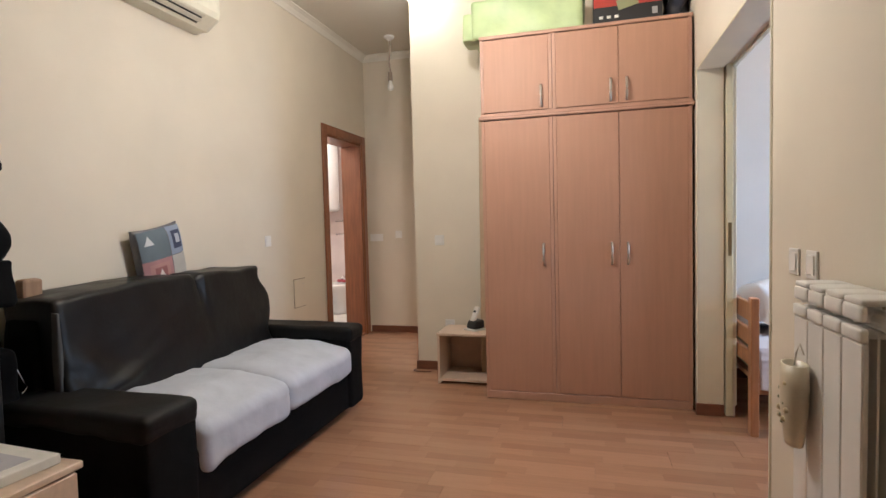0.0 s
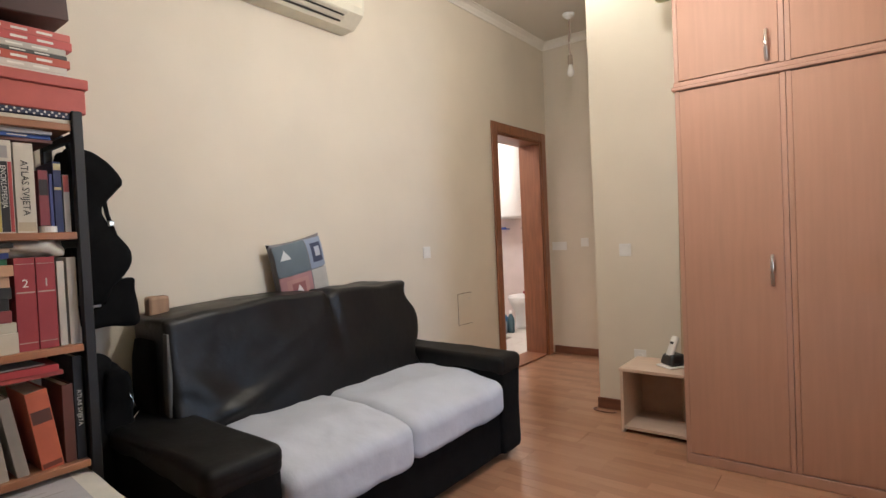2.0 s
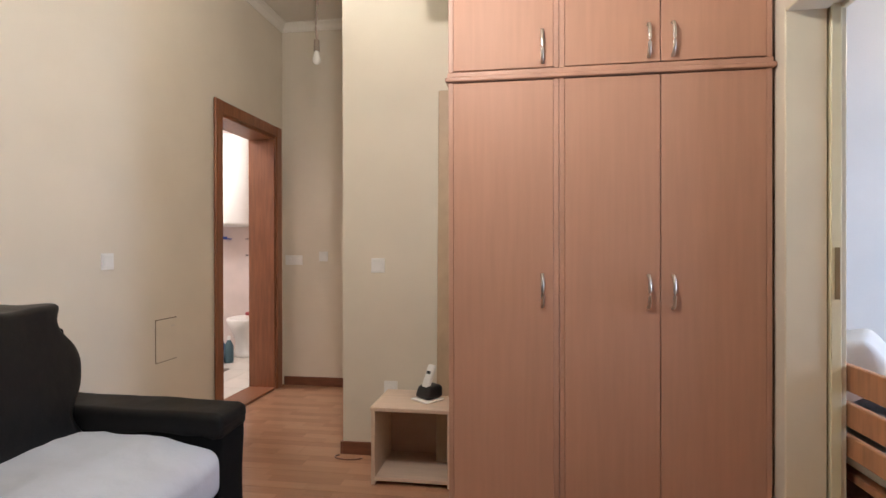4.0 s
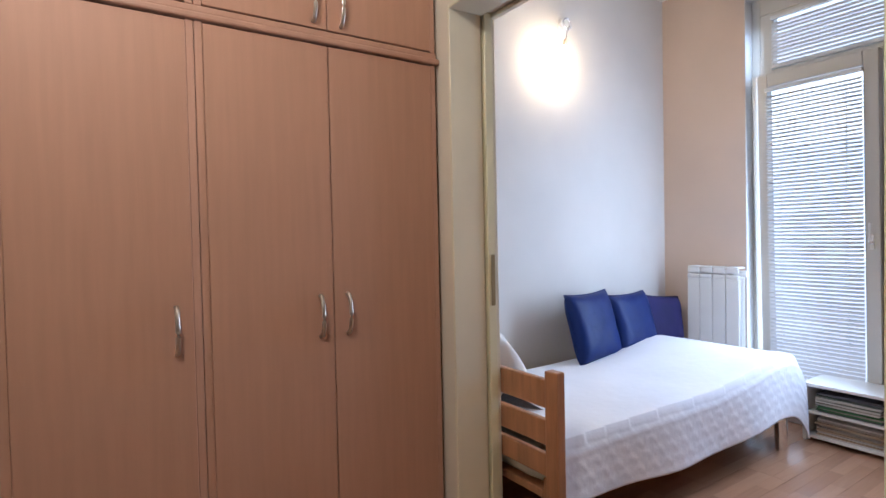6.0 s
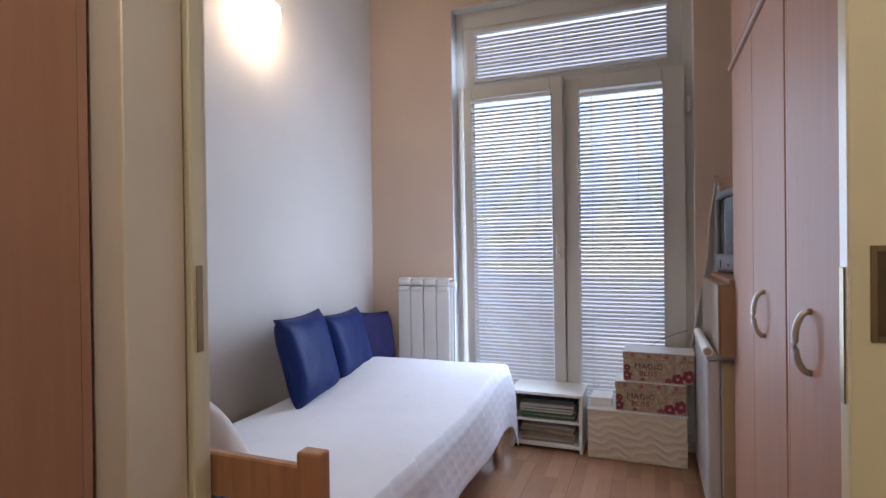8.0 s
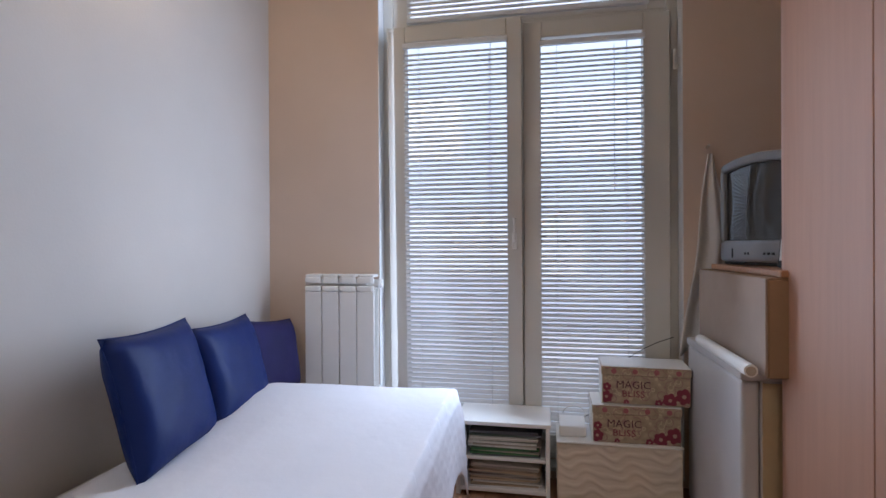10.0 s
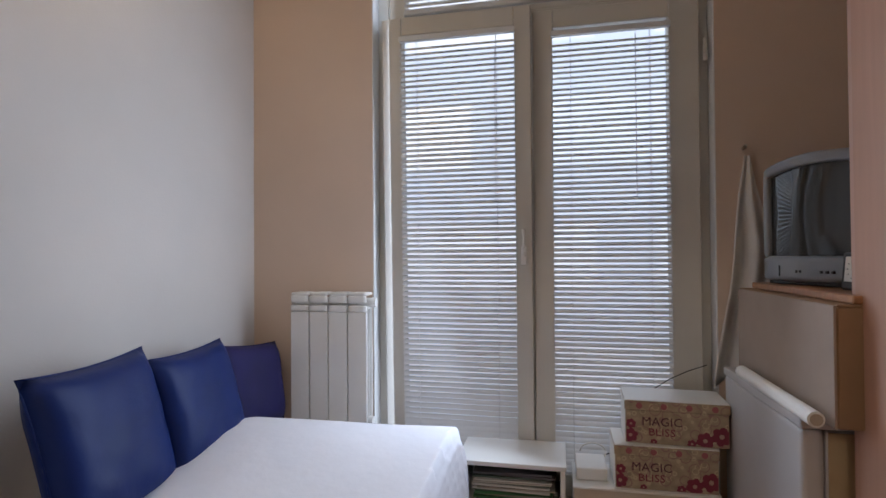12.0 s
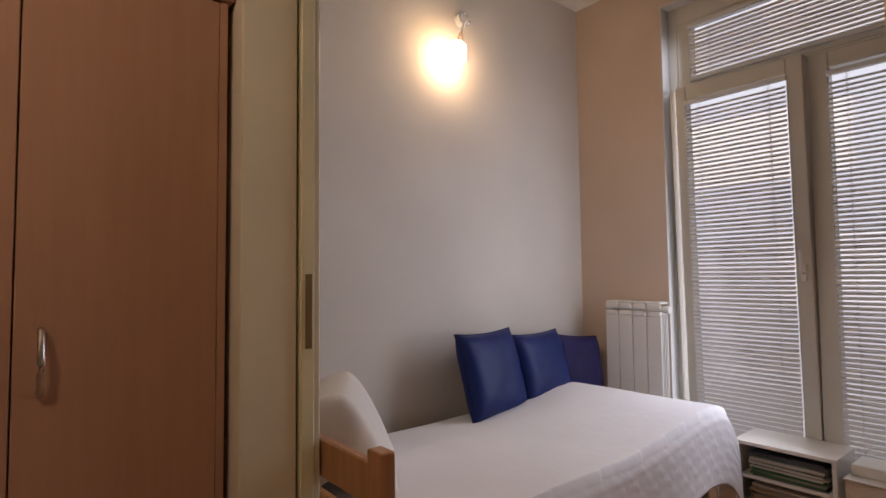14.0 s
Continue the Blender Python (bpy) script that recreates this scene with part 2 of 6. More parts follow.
def wardrobe(m, width, split, half, mid, top, depth, label, single_left=True):
    """A wardrobe with a single and a double section and top cupboards. Front at y = 0 facing -y, from x = 0 to width."""
    w = thing("wardrobe", m, label, "wardrobe")
    T = 0.022
    for a, b in ((0, split), (split, width)):
        for z0, z1 in ((0.0, mid - 0.0305), (mid + 0.0125, top - 0.0225)):
            bx("side_panel", M_WARDE, w, a + 0.001, -0.009, z0, a + T, depth, z1, 0.0015)
            bx("side_panel", M_WARDE, w, b - T, -0.009, z0, b - 0.001, depth, z1, 0.0015)
            bx("back_panel", M_WARDE, w, a + T + 0.001, depth - 0.01, z0 + 0.061, b - T - 0.001, depth - 0.002, z1 - 0.001, 0)
        bx("bottom_panel", M_WARDE, w, a + T + 0.0005, 0.02, 0.0, b - T - 0.0005, depth, 0.06, 0)
        bx("inner_top", M_WARDE, w, a + T + 0.0005, 0.03, mid - 0.06, b - T - 0.0005, depth - 0.011, mid - 0.031, 0)
    bm = bmesh.new()
    box(bm, -0.012, -0.022, mid - 0.03, width + 0.012, depth, mid - 0.009, 0.006, 2)
    box(bm, -0.004, -0.012, mid - 0.009, width + 0.004, depth, mid + 0.012, 0.004, 2)
    part("middle_moulding", bm, M_WARDE, w)
    bm = bmesh.new()
    box(bm, -0.004, -0.014, top - 0.022, width + 0.004, depth, top, 0.004, 2)
    part("top_panel", bm, M_WARDE, w)
    bm = bmesh.new()
    box(bm, 0.001, -0.0115, 0.0, width - 0.001, 0.0035, 0.05, 0.003)
    part("plinth", bm, M_WARDE, w)
    if single_left:
        doors = ((T + 0.0006, split - T - 0.0006, "r"), (split + T + 0.0006, half - 0.0015, "r"), (half + 0.0015, width - T - 0.0006, "l"))
    else:
        doors = ((T + 0.0006, half - 0.0015, ""), (half + 0.0015, split - T - 0.0006, "m"), (split + T + 0.0006, width - T - 0.0006, "m"))
    for a, b, h in doors:
        for z0, z1, hz in ((0.055, mid - 0.036, 0.955), (mid + 0.016, top - 0.028, mid + 0.10)):
            d = bx("door", M_WARD, w, a, -0.012, z0, b, 0.003, z1, 0.002)
            if h:
                arc_handle(d, {"r": b - 0.045, "l": a + 0.045, "m": a + 0.18}[h], -0.012, hz)
    return w


wardrobe(pose(-0.44, 4.118, 0), 1.265, 0.457, 0.852, 1.855, 2.36, 0.56, "beech-coloured laminate wardrobe with three doors and top cupboards")
wardrobe(pose(2.545, 2.768, 0, 0, 0, 180), 1.37, 0.92, 0.46, 1.89, 2.40, 0.56, "beech-coloured laminate wardrobe with bow handles by the bedroom wall", single_left=False)


def soft_box(bm, x0, y0, z0, x1, y1, z1, r, n=10, amp=0.0, freq=6.0, warp=None):
    """A padded block with round edges and a slightly uneven skin."""
    c = Vector(((x0 + x1) / 2, (y0 + y1) / 2, (z0 + z1) / 2))
    h = Vector(((x1 - x0) / 2, (y1 - y0) / 2, (z1 - z0) / 2))
    r = min(r, *h)
    ins = h - Vector((r, r, r))
    first = len(bm.verts)
    res = bmesh.ops.create_cube(bm, size=2)
    bmesh.ops.subdivide_edges(bm, edges=list({e for v in res["verts"] for e in v.link_edges}), cuts=n, use_grid_fill=True)
    bm.verts.ensure_lookup_table()
    for v in bm.verts[first:]:
        p = Vector((v.co.x * h.x, v.co.y * h.y, v.co.z * h.z))
        q = Vector((max(-ins.x, min(ins.x, p.x)), max(-ins.y, min(ins.y, p.y)), max(-ins.z, min(ins.z, p.z))))
        d = p - q
        nrm = d.normalized() if d.length > 1e-6 else Vector((0, 0, 1))
        p = q + nrm * r if d.length > 1e-6 else p
        w = c + p
        if amp:
            w = w + nrm * amp * noise.noise(w * freq)
        v.co = warp(w) if warp else w
    return bm


def pillow_mesh(bm, w, h, t, n=14, amp=0.006):
    """A cushion standing in the xz plane, with drawn-out corners."""
    for side in (-1, 1):
        def f(u, v):
            a, b = u * 2 - 1, v * 2 - 1
            pin = 1 - 0.07 * (1 - a * a) * abs(b) ** 3
            pin2 = 1 - 0.07 * (1 - b * b) * abs(a) ** 3
            th = t / 2 * ((1 - a ** 4) * (1 - b ** 4)) ** 0.5
            x, z = a * w / 2 * pin2, b * h / 2 * pin
            th += amp * noise.noise((a * 3 + w * 10, b * 3, side)) * (1 - a ** 4) * (1 - b ** 4)
            return (x, side * th, z + h / 2)
        grid(bm, n, n, f)
    bmesh.ops.remove_doubles(bm, verts=bm.verts, dist=0.0005)
    return bm


def letters(name, text, size, material, parent, m, depth=0.0008, stretch=1.0):
    """Raised lettering, built flat in xy and then posed."""
    cu = bpy.data.curves.new(name, "FONT")
    cu.body = text
    cu.size = size
    cu.extrude = depth
    cu.align_x, cu.align_y = "CENTER", "CENTER"
    cu.resolution_u = 2
    tmp = bpy.data.objects.new("tmp", cu)
    me = bpy.data.meshes.new_from_object(tmp)
    bpy.data.objects.remove(tmp)
    me.transform(m @ Matrix.Diagonal((stretch, 1, 1, 1)))
    me.materials.clear()
    me.materials.append(material)
    ob = new(name, me)
    ob.parent = parent
    return ob


COLORS = {}


def paint(color, rough=0.55, vary=0.08):
    key = (tuple(color), rough)
    if key not in COLORS:
        COLORS[key] = mat("paint_%d" % len(COLORS), color, rough, vary=vary, scale=12, bump=0.03, bump_scale=80)
    return COLORS[key]


M_PAGES = mat("book_pages", (0.66, 0.60, 0.48), 0.9, vary=0.12, scale=40, stretch=(1, 1, 12))
M_PAPERW = mat("white_paper", (0.80, 0.78, 0.74), 0.8, vary=0.03)
M_INK = mat("dark_ink", (0.03, 0.03, 0.03), 0.7)
M_INKW = mat("white_ink", (0.8, 0.78, 0.72), 0.7)
M_GREY = mat("grey_print", (0.36, 0.35, 0.35), 0.7)
M_GOLD = mat("gold_print", (0.6, 0.42, 0.15), 0.5)

# ---- lamps of the place ----
M_LIT = glow("lit_frosted_glass", (1.0, 0.93, 0.82), 14)
cl = thing("ceiling_lamp", pose(-0.42, 3.05, TOP), "frosted white pendant lamp on a short cord, switched on", "lamp")
bm = bmesh.new()
lathe(bm, [(0.0, 0), (0.05, 0), (0.045, -0.03), (0.0, -0.035)], 24)
part("base", bm, M_WHITE, cl)
part("cord", cyl(bmesh.new(), (0, 0, -0.355), (0, 0, -0.036), 0.004, None, 8), M_WHITE, cl)
part("socket", cyl(bmesh.new(), (0, 0, -0.42), (0, 0, -0.356), 0.02, None, 16), M_WHITE, cl)
bm = bmesh.new()
lathe(bm, [(0.018, -0.421), (0.03, -0.44), (0.036, -0.465), (0.03, -0.49), (0.0, -0.503)], 24)
part("bulb", bm, M_LIT, cl, "lit frosted bulb", smooth=True)
lamp("living_light", "POINT", (-0.42, 3.05, TOP - 0.53), LIVING_POWER, LIVING_COLOR, 0.07)
ds = thing("ceiling_spotlight", pose(-1.02, 4.45, TOP), "small round recessed ceiling spotlight, switched on", "lamp")
bm = bmesh.new()
lathe(bm, [(0.03, -0.001), (0.045, -0.001), (0.045, -0.008), (0.032, -0.01), (0.03, -0.001)], 24)
part("rim", bm, M_CHROME, ds)
bm = bmesh.new()
lathe(bm, [(0.0, -0.004), (0.03, -0.004), (0.03, -0.0015)], 20)
part("bulb", bm, M_LIT, ds, "lit spotlight lens")
lamp("spot_light", "POINT", (-1.02, 4.45, TOP - 0.07), 8.0, LIVING_COLOR, 0.03)
lamp("bath_light", "POINT", (-3.0, 5.7, 2.5), 72, (1.0, 0.96, 0.93), 0.12)

wl = thing("wall_lamp", pose(2.275, BY, 2.525), "small wall lamp with a bent arm and a lit bulb", "lamp")
bm = bmesh.new()
cyl(bm, (0.03, -0.0, 0.0), (0.03, -0.018, 0.0), 0.042, 0.038, 24)
part("wall_plate", bm, M_WHITE, wl)
bm = bmesh.new()
tube(bm, [(0.03 + 0.035 * math.cos(a), -0.03 - 0.012 * a / 6, 0.035 * math.sin(a)) for a in [k * 0.42 for k in range(15)]] + [(0.02, -0.075, -0.02), (-0.02, -0.095, -0.05), (-0.05, -0.105, -0.10), (-0.062, -0.11, -0.145)], 0.005, 8)
part("arm", bm, M_CHROME, wl, "bent chrome arm", smooth=True)
bm = bmesh.new()
cyl(bm, (-0.062, -0.11, -0.14), (-0.075, -0.113, -0.19), 0.013, 0.016, 14)
part("socket", bm, M_BEECH, wl)
bm = bmesh.new()
soft_box(bm, -0.135, -0.152, -0.31, -0.045, -0.072, -0.187, 0.038, 8)
part("bulb", bm, glow("lit_bulb", (1.0, 0.80, 0.56), BULB_GLOW), wl, "glowing frosted bulb", smooth=True)

hl = thing("pendant_bulb", pose(-1.60, 5.55, TOP), "bare unlit bulb hanging from a wire in the hall", "lamp")
bm = bmesh.new()
lathe(bm, [(0.0, 0), (0.05, 0), (0.045, -0.02), (0.01, -0.045)], 20)
part("canopy", bm, M_WHITE, hl)
bm = bmesh.new()
tube(bm, [(0.006 * math.sin(k * 0.7), 0, -0.04 - k * 0.03) for k in range(11)], 0.009, 8)
part("cord", bm, paint((0.42, 0.33, 0.26)), hl, smooth=True)
bm = bmesh.new()
cyl(bm, (0, 0, -0.34), (0, 0, -0.42), 0.02, 0.022, 14)
part("socket", bm, paint((0.35, 0.27, 0.2)), hl)
bm = bmesh.new()
lathe(bm, [(0.014, -0.42), (0.022, -0.45), (0.03, -0.475), (0.028, -0.5), (0.015, -0.515), (0.0, -0.518)], 18)
part("bulb", bm, mat("frosted_bulb", (0.85, 0.82, 0.76), 0.25, vary=0.02), hl, "unlit frosted bulb", smooth=True)

# ---- skirting and coving ----
def skirting(name, x0, y0, x1, y1):
    bm = bmesh.new()
    box(bm, x0, y0, 0.0, x1, y1, 0.07, 0.004, 2)
    tagged(part(name, bm, M_BASE), "dark reddish-brown wooden skirting board", "skirting", kind="structure")


S = 0.014
skirting("baseboard_west", WX, LY, WX + S, DY0 - 0.075)
skirting("baseboard_hall_end", WX + S, HY - S, NX - 0.12, HY)
skirting("baseboard_hall_side", NX - S, NY - S, NX, HY - 0.1)
skirting("baseboard_north", NX, NY - S, PX0, NY)
skirting("baseboard_partition", PX0 - S, LY, PX0, OP0 - 0.002)
skirting("baseboard_jamb", PX0 - S, OP1 - S, PX0 + 0.135, OP1)
skirting("baseboard_bed", PX1, BY - S, EX, BY)
skirting("baseboard_window", EX - S, WY1, EX, BY - S)
skirting("baseboard_south", PX1, SY, EX, SY + S)


def coving(name, a, b, inward):
    """A plain cove along a to b, which leans out by inward."""
    a, b, n = Vector((*a, TOP)), Vector((*b, TOP)), Vector((*inward, 0))
    bm = bmesh.new()
    prof = [(0.0, -0.062), (0.008, -0.062), (0.012, -0.05), (0.03, -0.024), (0.052, -0.010), (0.062, -0.008), (0.062, 0.0), (0.0, 0.0)]
    rings = [[bm.verts.new(p + n * u + Vector((0, 0, z))) for u, z in prof] for p in (a, b)]
    for k in range(len(prof)):
        j = (k + 1) % len(prof)
        bm.faces.new((rings[0][k], rings[0][j], rings[1][j], rings[1][k]))
    bm.faces.new(rings[0])
    bm.faces.new(rings[1][::-1])
    tagged(part(name, bm, M_COVE), "white plaster coving under the ceiling", "coving", kind="structure")


coving("trim_west", (WX, LY), (WX, HY), (1, 0))
coving("trim_hall_end", (WX, HY), (NX, HY), (0, -1))
coving("trim_hall_side", (NX, NY), (NX, HY), (-1, 0))
coving("trim_north", (NX, NY), (PX0, NY), (0, -1))
coving("trim_partition", (PX0, LY), (PX0, NY), (-1, 0))
coving("trim_back", (WX, LY), (PX0, LY), (0, 1))
coving("trim_bed", (PX1, BY), (EX, BY), (0, -1))
coving("trim_window", (EX, SY), (EX, BY), (-1, 0))
coving("trim_bed_side", (PX1, SY), (PX1, BY), (1, 0))
coving("trim_south", (PX1, SY), (EX, SY), (0, 1))
structure("wall_hall_pier", [(NX - 0.13, HY - 0.06, 0, NX, HY, TOP - 0.062)], M_WALL, "narrow plastered pier in the hall corner", "wall")

# ---- bathroom door frame ----
df = thing("door_1", pose(WX, DY0, 0), "reddish-brown wooden bathroom door frame, door open inwards", "door", kind="structure")
W, L = 0.072, DY1 - DY0
bx("jamb", M_DOORW, df, -0.215, 0.0, 0.0, 0.004, 0.03, DZ - 0.03)
bx("jamb", M_DOORW, df, -0.215, L - 0.03, 0.0, 0.004, L, DZ - 0.03)
bx("head", M_DOORW, df, -0.215, 0.0, DZ - 0.03, 0.004, L, DZ)
bx("casing", M_DOORW, df, 0.0045, -W, 0.0, 0.022, 0.012, DZ + W, 0.004)
bx("casing", M_DOORW, df, 0.0045, L - 0.012, 0.0, 0.022, L + W, DZ + W, 0.004)
bx("casing", M_DOORW, df, 0.0045, 0.0125, DZ - 0.012, 0.021, L - 0.0125, DZ + W - 0.001, 0.004)
bx("threshold", M_DOORW, df, -0.215, 0.031, 0.001, 0.01, L - 0.031, 0.016, 0.004)

# ---- sliding pocket doors ----
def pocket_leaf(name, y_edge, y_far, label):
    d = thing(name, pose(PX0 + 0.143, y_edge, 0), label, "sliding door", kind="structure")
    s = 1 if y_far > y_edge else -1
    ln = abs(y_far - y_edge)
    bm = bmesh.new()
    box(bm, 0, 0 if s > 0 else -ln, 0.008, 0.037, ln if s > 0 else 0, OPZ + 0.03, 0.003)
    part("panel", bm, M_CREAMP, d)
    return d, s


leaf1, s1 = pocket_leaf("sliding_door", 2.842, 1.95, "cream painted sliding door half drawn out of its pocket")
leaf2, s2 = pocket_leaf("sliding_door", OP1 - 0.022, OP1 + 0.7, "cream painted sliding door pushed back into its pocket")
for d, s in ((leaf1, s1), (leaf2, s2)):
    c = s * 0.045
    if d is leaf1:
        bm = bmesh.new()
        for a, b, e, f in ((c - 0.021, c - 0.013, 1.03, 1.16), (c + 0.013, c + 0.021, 1.03, 1.16), (c - 0.013, c + 0.013, 1.03, 1.038), (c - 0.013, c + 0.013, 1.152, 1.16)):
            box(bm, -0.004, a, e, -0.0005, b, f, 0.001)
        fp = part("flush_pull", bm, mat("dull_brass", (0.40, 0.33, 0.20), 0.4, 1.0), d, "dull brass recessed pull")
        # No hollow here: a darker brass plate carries the shade of the recess.
        part("recess_shade", box(bmesh.new(), -0.0022, c - 0.013, 1.038, -0.0006, c + 0.013, 1.152), mat("shaded_brass", (0.16, 0.12, 0.07), 0.5, 0.8), fp)
    bm = bmesh.new()
    box(bm, 0.011, -0.0025 if s > 0 else 0.0006, 0.94, 0.029, -0.0006 if s > 0 else 0.0025, 1.13, 0.0008)
    part("lock_plate", bm, mat("lock_brass", (0.35, 0.28, 0.15), 0.4, 1.0), d, "narrow brass lock plate")
for y0, y1 in ((OP0 - 0.001, OP0 + 0.012), (OP1 - 0.012, OP1 + 0.001)):
    for k, (a, b) in enumerate(((PX0 - 0.006, PX0 + 0.1358), (PX1 - 0.018, PX1 + 0.006))):
        bm = bmesh.new()
        box(bm, a, y0, 0.07 if y1 > 3.5 else 0, b, y1, OPZ - 0.001, 0.003)
        tagged(part("trim_jamb_%d_%d" % (int(y1 > 3.5), k), bm, M_JAMB), "cream painted jamb lining of the sliding door", "door trim", kind="structure")
for k, (a, b) in enumerate(((PX0 - 0.006, PX0 + 0.1358), (PX1 - 0.018, PX1 + 0.006))):
    bm = bmesh.new()
    box(bm, a, OP0 + 0.013, OPZ - 0.016, b, OP1 - 0.013, OPZ - 0.0005, 0.003)
    tagged(part("trim_head_%d" % k, bm, M_JAMB), "cream painted head lining of the sliding door", "door trim", kind="structure")

# ---- sockets and switches ----
def wall_plate(name, at, rz, label, gangs=1, rocker=True):
    """A plate on a wall, facing local -y."""
    s = thing(name, pose(*at, 0, 0, rz), label, name.replace("_", " "))
    w = 0.075 * gangs
    bx("plate", M_WHITE, s, -w / 2, -0.007, -0.04, w / 2, 0, 0.04, 0.0025, seg=2)
    for g in range(gangs):
        c = -w / 2 + 0.0375 + g * 0.075
        if rocker:
            bx("rocker", M_WHITE, s, c - 0.027, -0.0105, -0.028, c + 0.027, -0.0072, 0.028, 0.003)
        else:
            bm = bmesh.new()
            lathe(bm, [(0.0, 0.004), (0.018, 0.004), (0.019, 0.0), (0.023, 0.0)], 20)
            bmesh.ops.rotate(bm, verts=bm.verts, matrix=Matrix.Rotation(radians(90), 3, "X"))
            bmesh.ops.translate(bm, verts=bm.verts, vec=(c, -0.0075, 0))
            part("insert", bm, M_WHITE, s)
    return s


wall_plate("light_switch", (WX, 4.165, 1.067), 90, "white light switch on the wall by the sofa")
wall_plate("light_switch", (-0.91, NY, 1.035), 0, "white light switch on the wall by the wardrobe")
wall_plate("wall_socket", (-0.84, NY, 0.368), 0, "white wall socket above the small shelf unit", 1, False)
wall_plate("wall_socket", (-2.0, HY, 1.03), 0, "white triple wall socket in the hall", 2, False)
wall_plate("light_switch", (-1.745, HY, 1.06), 0, "white light switch in the hall")
wall_plate("light_switch", (PX0, 2.515, 1.025), -90, "white light switch beside the sliding door", 1)
wall_plate("light_switch", (PX0, 2.38, 1.025), -90, "white light switch beside the sliding door", 1)
hp = thing("hatch_cover", pose(WX, 4.59, 0.62, 0, 0, 90), "painted access hatch cover in the wall by the door", "hatch")
bx("panel", M_WALL, hp, -0.085, -0.006, -0.115, 0.085, 0, 0.115, 0.002)
bx("joint", paint((0.16, 0.12, 0.08), 0.9), hp, -0.0885, -0.002, -0.1185, 0.0885, 0, 0.1195, 0.0)
bx("latch", M_STEEL, hp, 0.035, -0.009, 0.07, 0.06, -0.0062, 0.078, 0.001)

# ---- air conditioner ----
ac = thing("air_conditioner", pose(WX, 3.07, 2.352), "white split air conditioner unit high on the wall", "air conditioner")
bm = bmesh.new()
prof = [(0.0, 0.015), (0.0, 0.30), (0.10, 0.30), (0.165, 0.285), (0.19, 0.25), (0.195, 0.11), (0.185, 0.075), (0.10, 0.015)]
ya, yb = -0.45, 0.42
rings = [[bm.verts.new((x, y, z)) for x, z in prof] for y in (ya, ya + 0.02, yb - 0.02, yb)]
for v in rings[0] + rings[3]:
    v.co.x *= 0.96
    v.co.z = 0.15 + (v.co.z - 0.15) * 0.96
for a, b in zip(rings, rings[1:]):
    for k in range(len(prof)):
        j = (k + 1) % len(prof)
        bm.faces.new((a[k], a[j], b[j], b[k]))
bm.faces.new(rings[0])
bm.faces.new(rings[3][::-1])
part("body", bm, paint((0.72, 0.68, 0.55), 0.4), ac)
M_SLOT_SHADE = paint((0.05, 0.045, 0.04), 0.7)
tilt = math.atan2(0.06, 0.085)
# The outlet isn't cut open: thin dark strips put its shade on the body.
for k in range(2):
    bm = bmesh.new()
    box(bm, -0.006, ya + 0.06, -0.001, 0.006, yb - 0.13, 0.001)
    bmesh.ops.rotate(bm, verts=bm.verts, matrix=Matrix.Rotation(-tilt, 3, "Y"))
    bmesh.ops.translate(bm, verts=bm.verts, vec=(0.125 + k * 0.034, 0, 0.0315 + k * 0.024))
    part("outlet_slot_shade", bm, M_SLOT_SHADE, ac, "dark strip painted as the shade in an air outlet slot")
for k in range(2):
    bm = bmesh.new()
    box(bm, -0.010, ya + 0.05, -0.003, 0.010, yb - 0.12, 0.002, 0.001)
    bmesh.ops.rotate(bm, verts=bm.verts, matrix=Matrix.Rotation(-tilt, 3, "Y"))
    bmesh.ops.translate(bm, verts=bm.verts, vec=(0.142 + k * 0.03, 0, 0.0435 + k * 0.0212))
    part("louvre", bm, paint((0.62, 0.57, 0.46), 0.45), ac)

# ---- sofa ----
sofa = thing("sofa", pose(-2.05, 2.075, 0), "black sofa with leatherette cover and pale cotton seat cushions", "sofa")
def arm_warp(p):
    low = max(0, 0.53 - p.z) / 0.09
    out = 0.007 * noise.noise(Vector((p.x * 9, p.y * 9, 2))) * low
    hem = (0.04 * noise.noise(Vector((p.x * 4, p.y * 4, 5))) - 0.05 * max(0, p.x - 0.35)) * low * low
    return Vector((p.x + out + 0.012 * (p.z > 0.5) * max(0, p.x - 0.7), p.y + out, p.z - 0.05 * max(0, p.x - 0.5) ** 2 + hem + 0.006 * noise.noise(p * 6)))
SL = 1.73
bm = bmesh.new()
soft_box(bm, 0.06, 0.02, 0.04, 0.835, SL - 0.02, 0.33, 0.015, 12, 0.004)
part("base", bm, M_FABRIC, sofa, smooth=True)
for y0, y1, xa in ((0.0, 0.25, 0.85), (SL - 0.19, SL, 0.865)):
    bm = bmesh.new()
    soft_box(bm, 0.0, y0, 0.04, xa - 0.006, y1, 0.53, 0.025, 14, 0.008, 5)
    a = part("arm", bm, M_FABRIC, sofa, smooth=True)
    bm = bmesh.new()
    soft_box(bm, -0.005, y0 - 0.006, 0.46, xa + 0.002, y1 + 0.006, 0.548, 0.03, 30, 0.0, 6, arm_warp)
    part("arm_cover", bm, M_ARMC, a, "black leatherette arm cover", smooth=True)
bm = bmesh.new()
soft_box(bm, 0.0, 0.14, 0.08, 0.20, SL - 0.1, 0.84, 0.05, 8, 0.01)
part("back_frame", bm, M_FABRIC, sofa, smooth=True)


def ridge(p, f, seed):
    """A fold line: 1 on the crest, falling off on both sides."""
    return 1 - min(1, abs(noise.noise(Vector((p.y * f, p.z * f * 1.3 + p.x, seed)))) * 5)


